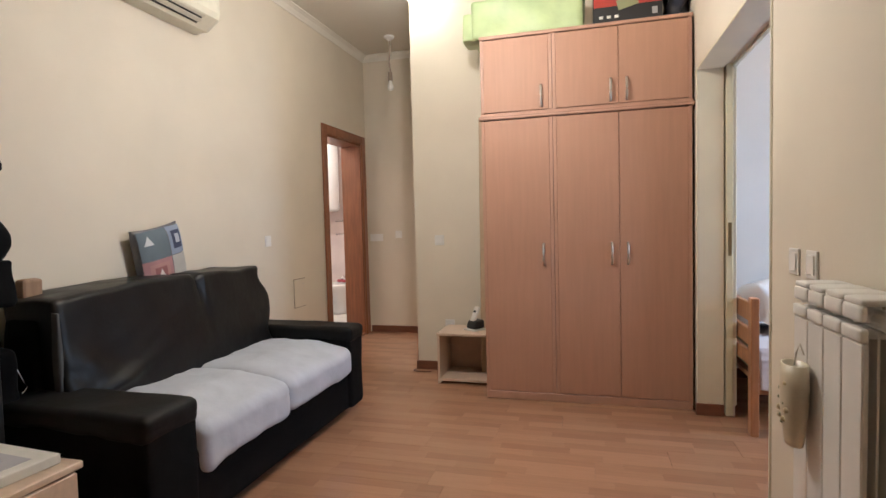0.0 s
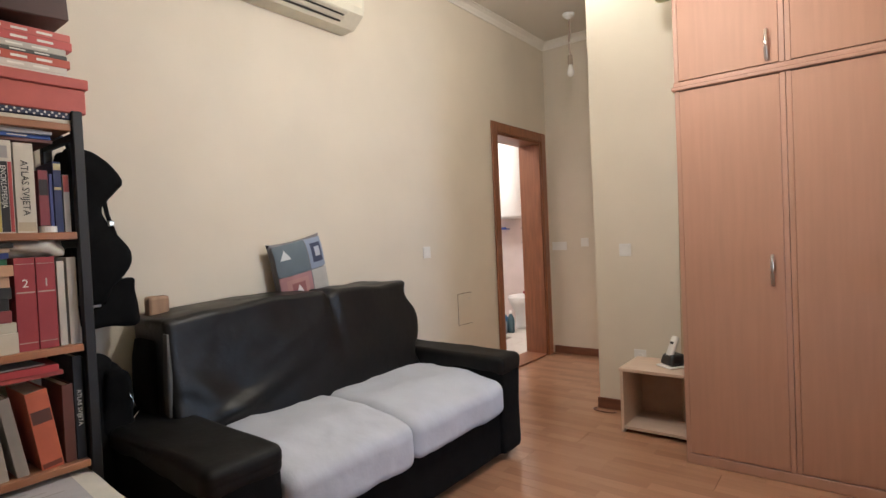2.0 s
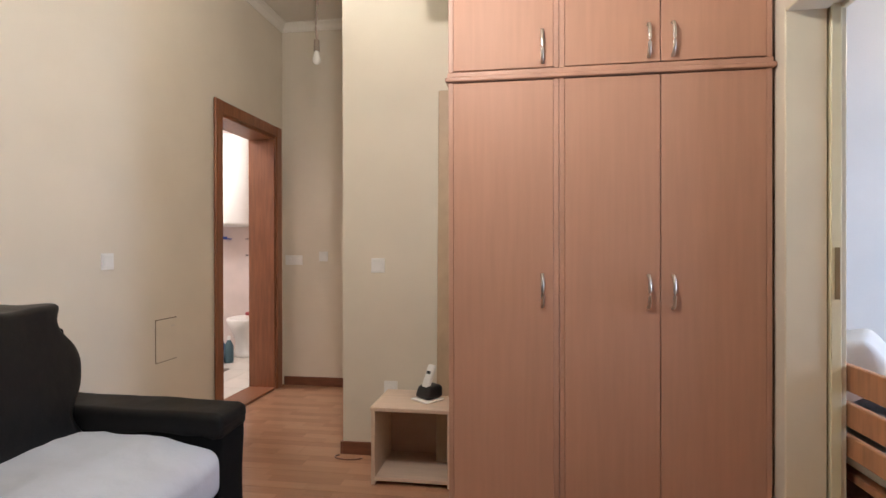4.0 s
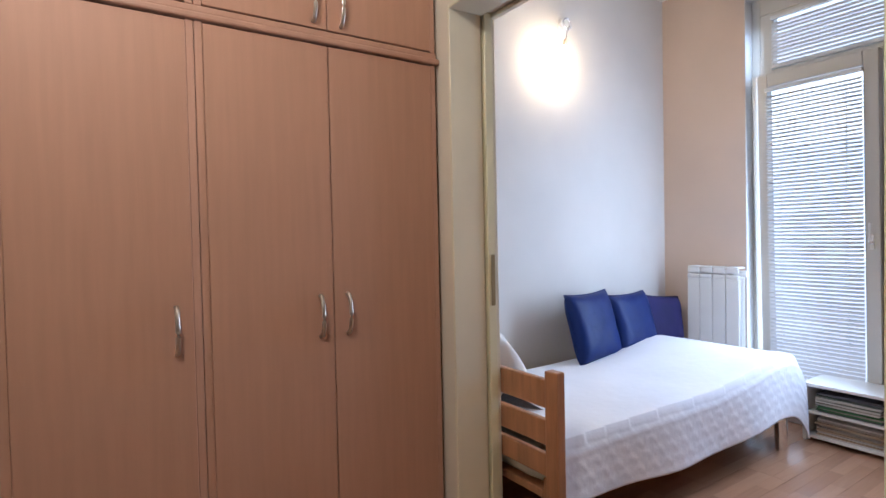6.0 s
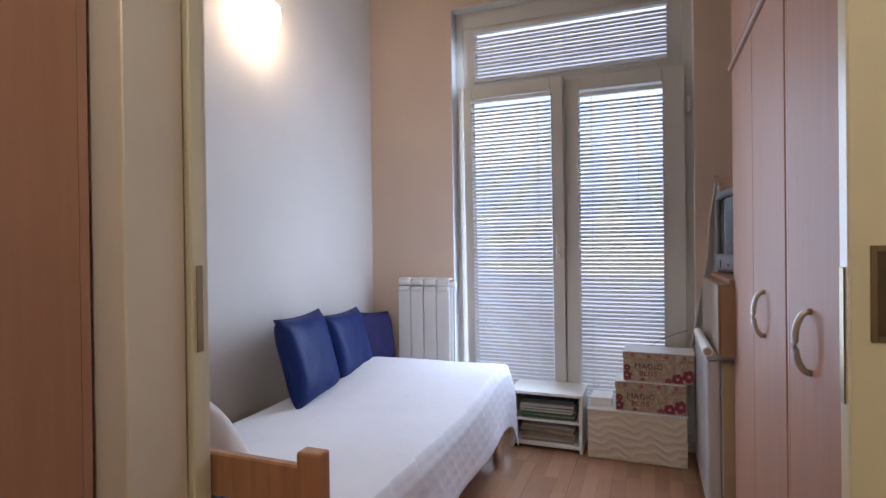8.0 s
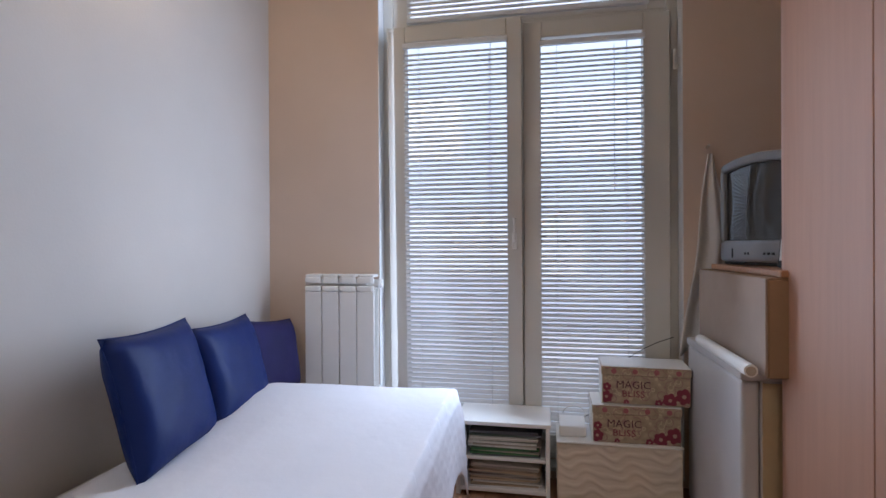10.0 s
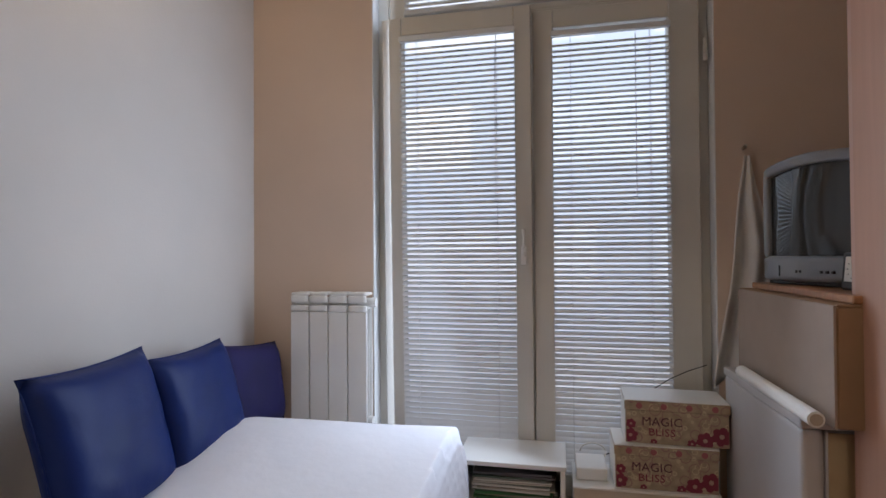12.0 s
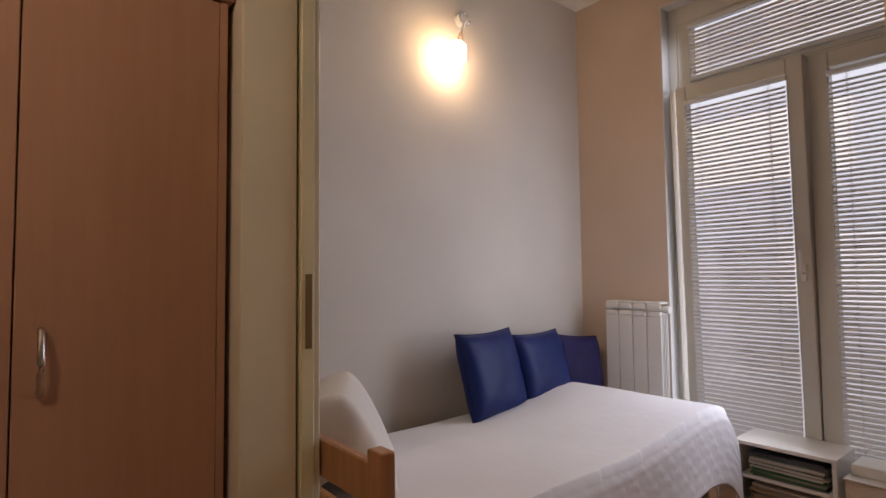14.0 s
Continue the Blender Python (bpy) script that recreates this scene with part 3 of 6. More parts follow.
def drape(p):
    y = (p.y - 0.20) / 1.34
    top = max(0, p.z - 0.36) / 0.58
    crease = math.exp(-((y - 0.575 - 0.08 * (0.9 - p.z)) / 0.014) ** 2)
    gather = math.exp(-((p.z - 0.94) / 0.13) ** 2)
    side = math.exp(-((y - 0.60 - 0.16 * (0.9 - p.z)) / 0.03) ** 2)
    folds = 0.0022 * ridge(p, 2.1, 3.1) + 0.016 * noise.noise(p * 1.9) + 0.005 * noise.noise(p * 6)
    corner = math.exp(-(y / 0.22) ** 2) * math.exp(-((p.z - 0.5) / 0.12) ** 2)
    folds += 0.012 * corner * math.sin(38 * (p.z - 0.36) + 9 * y + 3 * noise.noise(p * 4))
    low = math.exp(-((y - 0.16) / 0.15) ** 2) * math.exp(-((p.z - 0.53 - 0.35 * (y - 0.16)) / 0.035) ** 2)
    low2 = math.exp(-((y - 0.08) / 0.06) ** 2) * math.exp(-((p.z - 0.62 + 0.5 * (y - 0.08)) / 0.05) ** 2)
    p = p.copy()
    front = 1 if p.x > 0.2 else 0.3
    p.x += front * (folds + 0.030 * low + 0.018 * low2 - 0.022 * crease * gather + 0.006 * side * gather) - 0.16 * (p.z - 0.45)
    p.z += 0.016 * math.sin(4.4 * y + 0.3) * top - 0.028 * crease * top + 0.010 * noise.noise(p * 7) * top + 0.04 * y * top - 0.03 * top
    end = max(0, y - 0.90) / 0.10
    p.y += end * (0.030 * math.sin(19 * p.z + 1) + 0.02 * noise.noise(p * 9) - 0.09 * max(0, p.z - 0.78))
    return p


bm = bmesh.new()
soft_box(bm, 0.06, 0.17, 0.36, 0.335, SL - 0.18, 0.935, 0.022, 64, 0.0, 1, drape)
part("back_cover", bm, M_LEATHER, sofa, "creased black leatherette throw over the backrest", smooth=True)
bm = bmesh.new()
soft_box(bm, 0.25, 0.162, 0.42, 0.29, 0.18, 0.86, 0.008, 10, 0.008, 5)
part("lining", bm, M_LINING, sofa, "grey lining edge of the throw", smooth=True)


def cushion_warp(seed):
    def f(p):
        q = p.copy()
        front = max(0, p.x - 0.66) / 0.2
        q.z -= 0.055 * max(0, p.x - 0.6) / 0.3
        q.z += 0.010 * noise.noise(Vector((p.x * 5, p.y * 5, seed))) + 0.005 * ridge(Vector((0, p.x * 1.3, p.y)), 3.0, seed)
        low = max(0, 0.40 - p.z) / 0.12
        q.x += front * (0.005 * noise.noise(Vector((p.y * 9, p.z * 4, seed))) + 0.003 * low * math.sin(p.y * 48 + 6 * noise.noise(Vector((p.y * 7, seed, 0)))))
        q.z -= 0.03 * low * front * math.exp(-((p.y - 0.28) / 0.10) ** 2)
        return q
    return f


for k, (y0, y1, zl) in enumerate(((0.255, 0.865, 0.285), (0.86, SL - 0.165, 0.30))):
    bm = bmesh.new()
    soft_box(bm, 0.26, y0, zl, 0.875, y1, 0.468, 0.05, 40, 0.004, 12, cushion_warp(k * 7.3))
    part("seat_cushion", bm, M_SHEET, sofa, "seat cushion in a pale grey-blue cotton sheet", smooth=True)
for x in (0.10, 0.72):
    for y in (0.08, SL - 0.08):
        bm = bmesh.new()
        cyl(bm, (x, y, 0), (x, y, 0.05), 0.022, 0.028, 14)
        part("foot", bm, M_BASE, sofa)

pc = thing("patchwork_cushion", pose(-2.04, 3.08, 0.86, 0, -10, 90), "patchwork cushion in teal, red and blue leaning on the wall", "cushion")
bm = bmesh.new()
pillow_mesh(bm, 0.33, 0.34, 0.10, 16, 0.004)
part("cover", bm, paint((0.20, 0.20, 0.22), 0.9), pc, smooth=True)
def patch(x0, z0, x1, z1, color, lift, tri=False):
    bm = bmesh.new()
    n = 6
    def f(u, v):
        x, z = x0 + (x1 - x0) * u, z0 + (z1 - z0) * v
        if tri:
            x = (x0 + x1) / 2 + (x - (x0 + x1) / 2) * (1 - v)
        a, b = x / 0.165, (z - 0.17) / 0.17
        th = 0.05 * (max(0, 1 - a ** 4) * max(0, 1 - b ** 4)) ** 0.5
        return (x, -th - lift, z)
    grid(bm, n, n, f)
    part("patch", bm, paint(color, 0.9), pc, smooth=True)
patch(-0.15, 0.17, 0.035, 0.325, (0.14, 0.175, 0.20), 0.004)
patch(-0.13, 0.25, -0.07, 0.30, (0.6, 0.62, 0.62), 0.007, True)
patch(0.04, 0.17, 0.15, 0.325, (0.27, 0.32, 0.42), 0.004)
patch(0.06, 0.20, 0.13, 0.30, (0.06, 0.07, 0.12), 0.006)
patch(0.08, 0.23, 0.115, 0.28, (0.45, 0.48, 0.55), 0.008)
patch(-0.15, 0.02, 0.035, 0.165, (0.40, 0.21, 0.21), 0.004)
patch(-0.12, 0.04, 0.01, 0.145, (0.45, 0.24, 0.22), 0.006)
patch(-0.095, 0.06, -0.015, 0.125, (0.30, 0.12, 0.12), 0.008)
patch(-0.08, 0.07, -0.03, 0.115, (0.75, 0.70, 0.66), 0.010, True)
patch(0.04, 0.02, 0.15, 0.165, (0.48, 0.46, 0.42), 0.004)


# ---- bookcase ----
BX, BYR = -2.055, 2.0     # back and end of the bookcase
bc = thing("bookcase", pose(BX, BYR, 0), "open bookcase with black metal posts and brown wooden shelves", "bookcase")
M_SHELF = mat("shelf_wood", (0.36, 0.16, 0.08), 0.4, vary=0.15, scale=8, stretch=(5, 0.5, 5))
for x in (0.0, 0.30):
    for y in (-0.03, -1.1):
        bx("post", M_BLKMETAL, bc, x, y, 0, x + 0.03, y + 0.03, 1.628, 0.003)
SHELVES = (0.15, 0.505, 0.880, 1.240, 1.585)
for z in SHELVES:
    bx("shelf", M_SHELF, bc, 0.031, -1.09, z - 0.024, 0.325, -0.032, z, 0.003)
for z in SHELVES:
    bx("bracket", M_BLKMETAL, bc, 0.031, -0.029, z - 0.05, 0.299, -0.012, z - 0.026, 0.002)


def book(y, z, thick, height, depth, color, label, lean=0.0, title="", ink=None, bands=(), out=0.30, size=0.0, down=True):
    """A book standing on a shelf with its spine to the room (+x); y is its far edge."""
    b = thing("book", pose(BX + out, y - 0.03, z) @ pose(0, 0, 0, lean, 0, 0), label, "book", "books on the shelves")
    m = paint(color, 0.5)
    t = thick
    bm = bmesh.new()
    box(bm, -depth, -0.003, 0, -0.001, 0.0, height, 0.0008)
    box(bm, -depth, -t, 0, -0.001, -t + 0.003, height, 0.0008)
    box(bm, -0.004, -t, 0, 0.0, 0.0, height, 0.001)
    part("cover", bm, m, b)
    part("page_block", box(bmesh.new(), -depth + 0.006, -t + 0.0035, 0.004, -0.0045, -0.0035, height - 0.006), M_PAGES, b)
    for z0, z1, c in bands:
        bm = bmesh.new()
        box(bm, 0.0002, -t * 0.94, z0 * height, 0.0009, -t * 0.06, z1 * height)
        part("band", bm, paint(c, 0.5), b)
    if title:
        s = size or min(t * 0.72, height / max(3, len(title)) * 1.5)
        turn = pose(0.0012, -t / 2, height * 0.5) @ Matrix(((0, 0, 1, 0), (0, 1, 0, 0), (-1, 0, 0, 0), (0, 0, 0, 1))) if down else pose(0.0012, -t / 2, height * 0.72) @ Matrix(((0, 0, 1, 0), (1, 0, 0, 0), (0, 1, 0, 0), (0, 0, 0, 1)))
        letters("title", title, s, ink or M_INKW, b, turn)
    return b


def flat_book(y0, y1, z, thick, depth, color, label, title="", ink=None, out=0.30, turn=0.0, size=0.0, bars=0):
    """A book lying flat with its spine to the room."""
    b = thing("book", pose(BX + out, (y0 + y1) / 2 - 0.03, z, 0, 0, turn), label, "book", "books on the shelves")
    w = (y1 - y0) / 2
    bm = bmesh.new()
    box(bm, -depth, -w, 0, 0, w, 0.0025, 0.0008)
    box(bm, -depth, -w, thick - 0.0025, 0, w, thick, 0.0008)
    box(bm, -0.003, -w, 0, 0.001, w, thick, 0.001)
    part("cover", bm, paint(color, 0.5), b)
    part("page_block", box(bmesh.new(), -depth + 0.006, -w + 0.004, 0.0026, -0.0035, w - 0.004, thick - 0.0026), M_PAGES, b)
    up = Matrix(((0, 0, 1, 0), (1, 0, 0, 0), (0, 1, 0, 0), (0, 0, 0, 1)))
    if title:
        letters("title", title, size or thick * 0.75, ink or M_INKW, b, pose(0.002, 0, thick / 2) @ up)
    for k in range(bars):
        bm = bmesh.new()
        box(bm, 0.0012, -w * 0.7 + k * w * 0.5, thick * 0.35, 0.0018, -w * 0.7 + k * w * 0.5 + w * 0.32, thick * 0.65)
        part("print_bar", bm, ink or M_INKW, b)
    return b


z = SHELVES[3]
RED, WINE, NAVY, CREAMC = (0.42, 0.03, 0.035), (0.22, 0.02, 0.03), (0.02, 0.03, 0.10), (0.66, 0.61, 0.50)
book(1.99, z, 0.017, 0.185, 0.15, (0.42, 0.38, 0.33), "thin grey book with a red top on a shelf", bands=((0.7, 0.99, (0.36, 0.07, 0.06)),))
book(1.97, z, 0.022, 0.225, 0.16, NAVY, "navy blue book with gold bands on a shelf", bands=((0.88, 0.97, (0.5, 0.42, 0.22)), (0.6, 0.64, (0.5, 0.42, 0.22))))
book(1.945, z, 0.009, 0.185, 0.15, (0.05, 0.06, 0.2), "slim blue book on a shelf")
book(1.934, z, 0.026, 0.195, 0.16, (0.25, 0.05, 0.06), "dark red book with black bands on a shelf", bands=((0.6, 0.85, (0.03, 0.02, 0.02)), (0.05, 0.12, (0.03, 0.02, 0.02))))
book(1.900, z, 0.050, 0.275, 0.22, (0.62, 0.58, 0.49), "thick white atlas with dark spine lettering on a shelf", title="ATLAS SVIJETA", ink=M_INK, size=0.026, bands=((0.02, 0.12, (0.48, 0.40, 0.28)),))
yy = 1.846
for k in range(11):
    cols = (((0.5, 0.42, 0.10), (0.36, 0.05, 0.05)), ((0.08, 0.13, 0.28), (0.36, 0.05, 0.05)), ((0.36, 0.05, 0.05), (0.08, 0.13, 0.28)), ((0.5, 0.42, 0.10), (0.08, 0.13, 0.28)), ((0.1, 0.25, 0.13), (0.36, 0.05, 0.05)))[k % 5]
    b = book(yy, z, 0.046, 0.279, 0.22, (0.60, 0.57, 0.50), "thick white encyclopedia volume with striped spine on a shelf", title="ENCIKLOPEDIJA", ink=M_INKW, size=0.018)
    for a, w, c in ((-0.043, 0.010, cols[0]), (-0.032, 0.020, (0.02, 0.02, 0.025)), (-0.011, 0.009, cols[1])):
        part("stripe", box(bmesh.new(), 0.0002, a, 0.004, 0.0008, a + w, 0.215), paint(c, 0.5), b)
    part("emblem", box(bmesh.new(), 0.0002, -0.039, 0.226, 0.0008, -0.010, 0.262), M_GREY, b)
    yy -= 0.0475 + (0.004 if k % 2 else 0)
flat_book(1.66, 1.955, z + 0.282, 0.010, 0.22, (0.16, 0.06, 0.05), "brown folder lying on upright books", out=0.29)
flat_book(1.63, 1.95, z + 0.293, 0.012, 0.22, (0.03, 0.09, 0.38), "blue ring binder lying on upright books", out=0.30, turn=3, bars=3)
flat_book(1.62, 1.95, z + 0.306, 0.010, 0.22, (0.55, 0.57, 0.62), "pale spiral notebook lying on upright books", out=0.30, turn=-3)
flat_book(1.55, 1.93, z + 0.3165, 0.003, 0.2, (0.72, 0.72, 0.70), "white paper folder lying on upright books", out=0.32, turn=6)
tw = thing("tape_roll", pose(BX + 0.29, 1.90, z), "small white roll on a shelf edge", "tape roll")
bm = bmesh.new()
lathe(bm, [(0.012, 0), (0.024, 0), (0.024, 0.02), (0.012, 0.02), (0.012, 0)], 20)
part("roll", bm, M_WHITE, tw, smooth=False)

z = SHELVES[2]
book(1.995, z, 0.026, 0.28, 0.2, (0.52, 0.47, 0.40), "worn beige book on a shelf")
book(1.962, z, 0.02, 0.27, 0.2, (0.58, 0.54, 0.47), "worn grey book on a shelf")
book(1.938, z, 0.050, 0.285, 0.21, (0.33, 0.042, 0.052), "thick red volume with white numeral on a shelf", title="1", size=0.035, down=False, bands=((0.62, 0.635, (0.5, 0.4, 0.33)), (0.08, 0.09, (0.5, 0.4, 0.33)), (0.93, 0.935, (0.5, 0.4, 0.33))))
book(1.886, z, 0.052, 0.285, 0.21, (0.33, 0.042, 0.052), "thick red volume with white numeral on a shelf", title="2", size=0.035, down=False, bands=((0.62, 0.635, (0.5, 0.4, 0.33)), (0.08, 0.09, (0.5, 0.4, 0.33)), (0.93, 0.935, (0.5, 0.4, 0.33))))
zz = z
for th, c, t, lab in ((0.062, (0.62, 0.57, 0.48), "", "thick worn paper-covered book in a stack"), (0.030, (0.60, 0.56, 0.46), "", "bundle of yellowed paper in a stack"), (0.036, (0.24, 0.05, 0.06), "", "dark red book in a stack"),
                      (0.034, (0.02, 0.02, 0.022), "PLATON", "black book with white lettering in a stack"), (0.034, (0.02, 0.02, 0.022), "LAJBNIC", "black book with white lettering in a stack"),
                      (0.033, (0.52, 0.33, 0.22), "", "tan book in a stack"), (0.033, (0.55, 0.32, 0.20), "", "orange-brown book in a stack"), (0.018, (0.03, 0.14, 0.07), "", "green book in a stack"), (0.018, (0.03, 0.05, 0.2), "", "blue book in a stack"), (0.014, (0.55, 0.40, 0.28), "", "thin tan book in a stack"), (0.014, (0.02, 0.02, 0.02), "", "thin black book in a stack")):
    o = random.uniform(-0.012, 0.012)
    flat_book(1.53 + o, 1.825 + o, zz, th, 0.2, c, lab, title=t, bars=0 if t else 3, out=0.30 + o, ink=M_INKW if t or sum(c) < 0.6 else M_GREY, size=th * 0.85)
    zz += th + 0.0005
bag = thing("plastic_bag", pose(BX + 0.22, 1.82, z + 0.286), "crumpled translucent plastic bag on top of books", "plastic bag")
bm = bmesh.new()
soft_box(bm, -0.12, -0.14, 0, 0.08, 0.12, 0.058, 0.028, 16, 0.03, 22)
for v in bm.verts:
    v.co.z = max(0, v.co.z)
part("film", bm, mat("plastic_film", (0.55, 0.52, 0.48), 0.3, vary=0.15, scale=14), bag, smooth=True)

z = SHELVES[1]
book(1.995, z, 0.026, 0.335, 0.24, (0.015, 0.015, 0.017), "tall black atlas with white lettering on a shelf", title="ATLAS SVIJETA", size=0.018)
book(1.966, z, 0.03, 0.25, 0.2, (0.14, 0.05, 0.035), "dark brown book on a shelf")
book(1.932, z, 0.058, 0.255, 0.2, (0.56, 0.14, 0.075), "thick orange-red dictionary leaning on a shelf", lean=8, bands=((0.60, 0.76, (0.12, 0.05, 0.04)), (0.04, 0.10, (0.2, 0.06, 0.04))))
for k, (c, th, ln) in enumerate((((0.32, 0.28, 0.25), 0.03, 9), ((0.42, 0.37, 0.31), 0.03, 7), ((0.60, 0.56, 0.48), 0.05, 4), ((0.16, 0.15, 0.08), 0.032, 2), ((0.035, 0.03, 0.03), 0.05, 0), ((0.2, 0.05, 0.05), 0.04, 0), ((0.4, 0.36, 0.3), 0.045, 0), ((0.05, 0.08, 0.2), 0.04, 0))):
    book(1.842 - k * 0.05, z, th, 0.25 - 0.008 * (k % 3) + (0.02 if k == 4 else 0), 0.19, c, "grey-brown book leaning on a shelf" if ln else "upright book on a shelf", lean=ln, bands=((0.75, 0.9, (0.3, 0.25, 0.2)),) if k in (2, 3) else ())
flat_book(1.62, 1.945, z + 0.285, 0.014, 0.2, (0.42, 0.08, 0.07), "thin red book lying on other books", turn=2)
flat_book(1.66, 1.93, z + 0.300, 0.022, 0.18, (0.48, 0.06, 0.07), "red book lying on other books", turn=-4, bars=1)
flat_book(1.55, 1.90, z + 0.323, 0.004, 0.18, (0.5, 0.5, 0.5), "grey folder lying on other books", turn=4)

z = SHELVES[4]
mag = thing("magazine_stack", pose(BX + 0.315, 1.845, z), "pile of patterned magazines under a red box", "magazines")
bx("magazine", paint((0.62, 0.56, 0.45)), mag, -0.2, -0.19, 0, 0.0, 0.15, 0.014, 0.002)
bx("magazine", paint((0.025, 0.03, 0.07)), mag, -0.2, -0.10, 0.0145, 0.004, 0.13, 0.036, 0.004)
for k in range(11):
    for j in range(2):
        bm = bmesh.new()
        cyl(bm, (0.0045, -0.085 + k * 0.019 + j * 0.009, 0.021 + j * 0.009), (0.0055, -0.085 + k * 0.019 + j * 0.009, 0.021 + j * 0.009), 0.0035, None, 6)
        part("dot", bm, M_INKW, mag)
cb = thing("storage_box", pose(BX + 0.175, 1.84, z + 0.0365), "coral red cardboard box with a lid on the bookcase", "box")
CORAL = paint((0.50, 0.12, 0.10), 0.65)
bx("body", CORAL, cb, -0.14, -0.175, 0, 0.145, 0.175, 0.078, 0.003)
bx("lid", CORAL, cb, -0.148, -0.183, 0.0785, 0.153, 0.183, 0.112, 0.003)
zz = z + 0.149
for th, c, lab, ww in ((0.018, (0.66, 0.62, 0.55), "white paperback in a stack", 0.135), (0.02, (0.62, 0.58, 0.52), "white paperback in a stack", 0.13), (0.026, (0.50, 0.10, 0.06), "red paperback in a stack", 0.13), (0.012, (0.08, 0.08, 0.07), "dark paperback in a stack", 0.125), (0.02, (0.5, 0.47, 0.42), "grey paperback in a stack", 0.13), (0.026, (0.55, 0.10, 0.09), "red and white paperback in a stack", 0.135), (0.024, (0.58, 0.13, 0.11), "red and white paperback in a stack", 0.13)):
    o = random.uniform(-0.01, 0.01)
    flat_book(1.885 - ww + o, 1.885 + ww + o, zz, th, 0.19, c, lab, bars=3, out=0.28, ink=M_INKW)
    zz += th + 0.0005
mf = thing("packaging_box", pose(BX + 0.18, 1.68, zz, 3, 0, 0), "flat dark brown packaging box with white lettering", "box")
bx("carton", paint((0.055, 0.022, 0.018), 0.45), mf, -0.16, -0.34, 0.012, 0.15, 0.30, 0.115, 0.003)
bx("lid", paint((0.42, 0.17, 0.10), 0.45), mf, -0.155, -0.33, 0.1155, 0.145, 0.29, 0.135, 0.002)
letters("lettering", "MEMORY FOAM", 0.055, M_INKW, mf, pose(0.1515, 0.02, 0.085) @ Matrix(((0, 0, 1, 0), (1, 0, 0, 0), (0, 1, 0, 0), (0, 0, 0, 1))), stretch=1.15)
sm = thing("stacked_folder", pose(BX + 0.2, 1.74, zz + 0.15, 3, 0, 0), "thin dark folder on top of a packaging box", "folder")
bx("folder", paint((0.03, 0.025, 0.025)), sm, -0.12, -0.2, 0.0, 0.1, 0.2, 0.006, 0.001)
book(1.60, z, 0.045, 0.27, 0.19, (0.03, 0.05, 0.26), "blue book leaning on the top shelf", lean=-14, bands=((0.2, 0.8, (0.1, 0.14, 0.4)),))
book(1.632, z, 0.012, 0.22, 0.18, (0.02, 0.22, 0.22), "thin teal book leaning on the top shelf", lean=-17)
for k, (dy, dz) in enumerate(((0.0, 0.0), (0.03, 0.042))):
    tb = thing("cardboard_tube", pose(BX + 0.15, 1.61 + dy, z + 0.023 + dz), "rolled poster tube lying on the bookcase", "tube")
    bm = bmesh.new()
    tube(bm, [(-0.1, -0.02, 0), (0.25, 0.03, 0.004)], 0.0215, 16)
    part("roll", bm, paint((0.45, 0.38, 0.30), 0.8), tb, smooth=False)
    # The roll's end is solid; a dark disc is the painted shade of its hollow.
    bm = bmesh.new()
    cyl(bm, (0.2495, 0.03, 0.004), (0.2515, 0.0303, 0.004), 0.012, None, 12)
    part("hole_shade", bm, M_INK, tb)

# ---- bags by the bookcase ----
def blob_bag(name, at, boxes, label, cat, material=M_FABRIC):
    b = thing(name, pose(*at), label, cat)
    for nm, bb, r, amp in boxes:
        bm = bmesh.new()
        soft_box(bm, *bb, r, 14, amp, 9)
        part(nm, bm, material, b, smooth=True)
    return b


bp = thing("backpack", pose(-1.985, 2.012, 0.98), "black fabric backpack hung on the end of the bookcase", "backpack")


def limp(p):
    """Sagging cloth: a pointed shoulder high up, a waist and a full bottom."""
    z = p.z / 0.56
    w = 0.5 + 0.62 * math.exp(-((z - 0.82) / 0.15) ** 2) + 0.75 * math.exp(-((z - 0.30) / 0.22) ** 2) - 0.5 * max(0, z - 0.92) * 4
    y = p.y * max(0.15, w) + 0.014 * noise.noise(p * 16) + 0.006 * noise.noise(p * 42)
    return Vector((p.x * (0.75 + 0.25 * w) + 0.012 * noise.noise(p * 9), max(0.001, y), p.z + 0.02 * p.x))


bm = bmesh.new()
soft_box(bm, -0.10, 0.0, 0.0, 0.08, 0.15, 0.56, 0.03, 26, 0.0, 1, limp)
part("body", bm, M_FABRIC, bp, smooth=True)
bm = bmesh.new()
soft_box(bm, -0.06, 0.08, 0.06, 0.06, 0.150, 0.26, 0.03, 16, 0.022, 16)
part("pocket", bm, M_FABRIC, bp, smooth=True)
bm = bmesh.new()
tube(bm, [(0.0, 0.04, 0.53), (0.02, 0.02, 0.58), (0.03, -0.02, 0.61), (0.03, -0.03, 0.57)], 0.012, 8)
part("strap", bm, M_FABRIC, bp, smooth=True)
bm = bmesh.new()
tube(bm, [(0.04, 0.11, 0.42), (0.06, 0.115, 0.33), (0.065, 0.14, 0.24), (0.06, 0.14, 0.12), (0.05, 0.09, 0.0)], 0.008, 8)
part("strap", bm, M_FABRIC, bp, smooth=True)
bm = bmesh.new()
box(bm, 0.058, 0.115, 0.285, 0.072, 0.135, 0.305, 0.003)
part("buckle", bm, M_STEEL, bp, "metal strap buckle")
bm = bmesh.new()
box(bm, 0.04, 0.03, -0.008, 0.044, 0.085, 0.006, 0.001)
part("tag", bm, M_PAPERW, bp, "small white label tag")
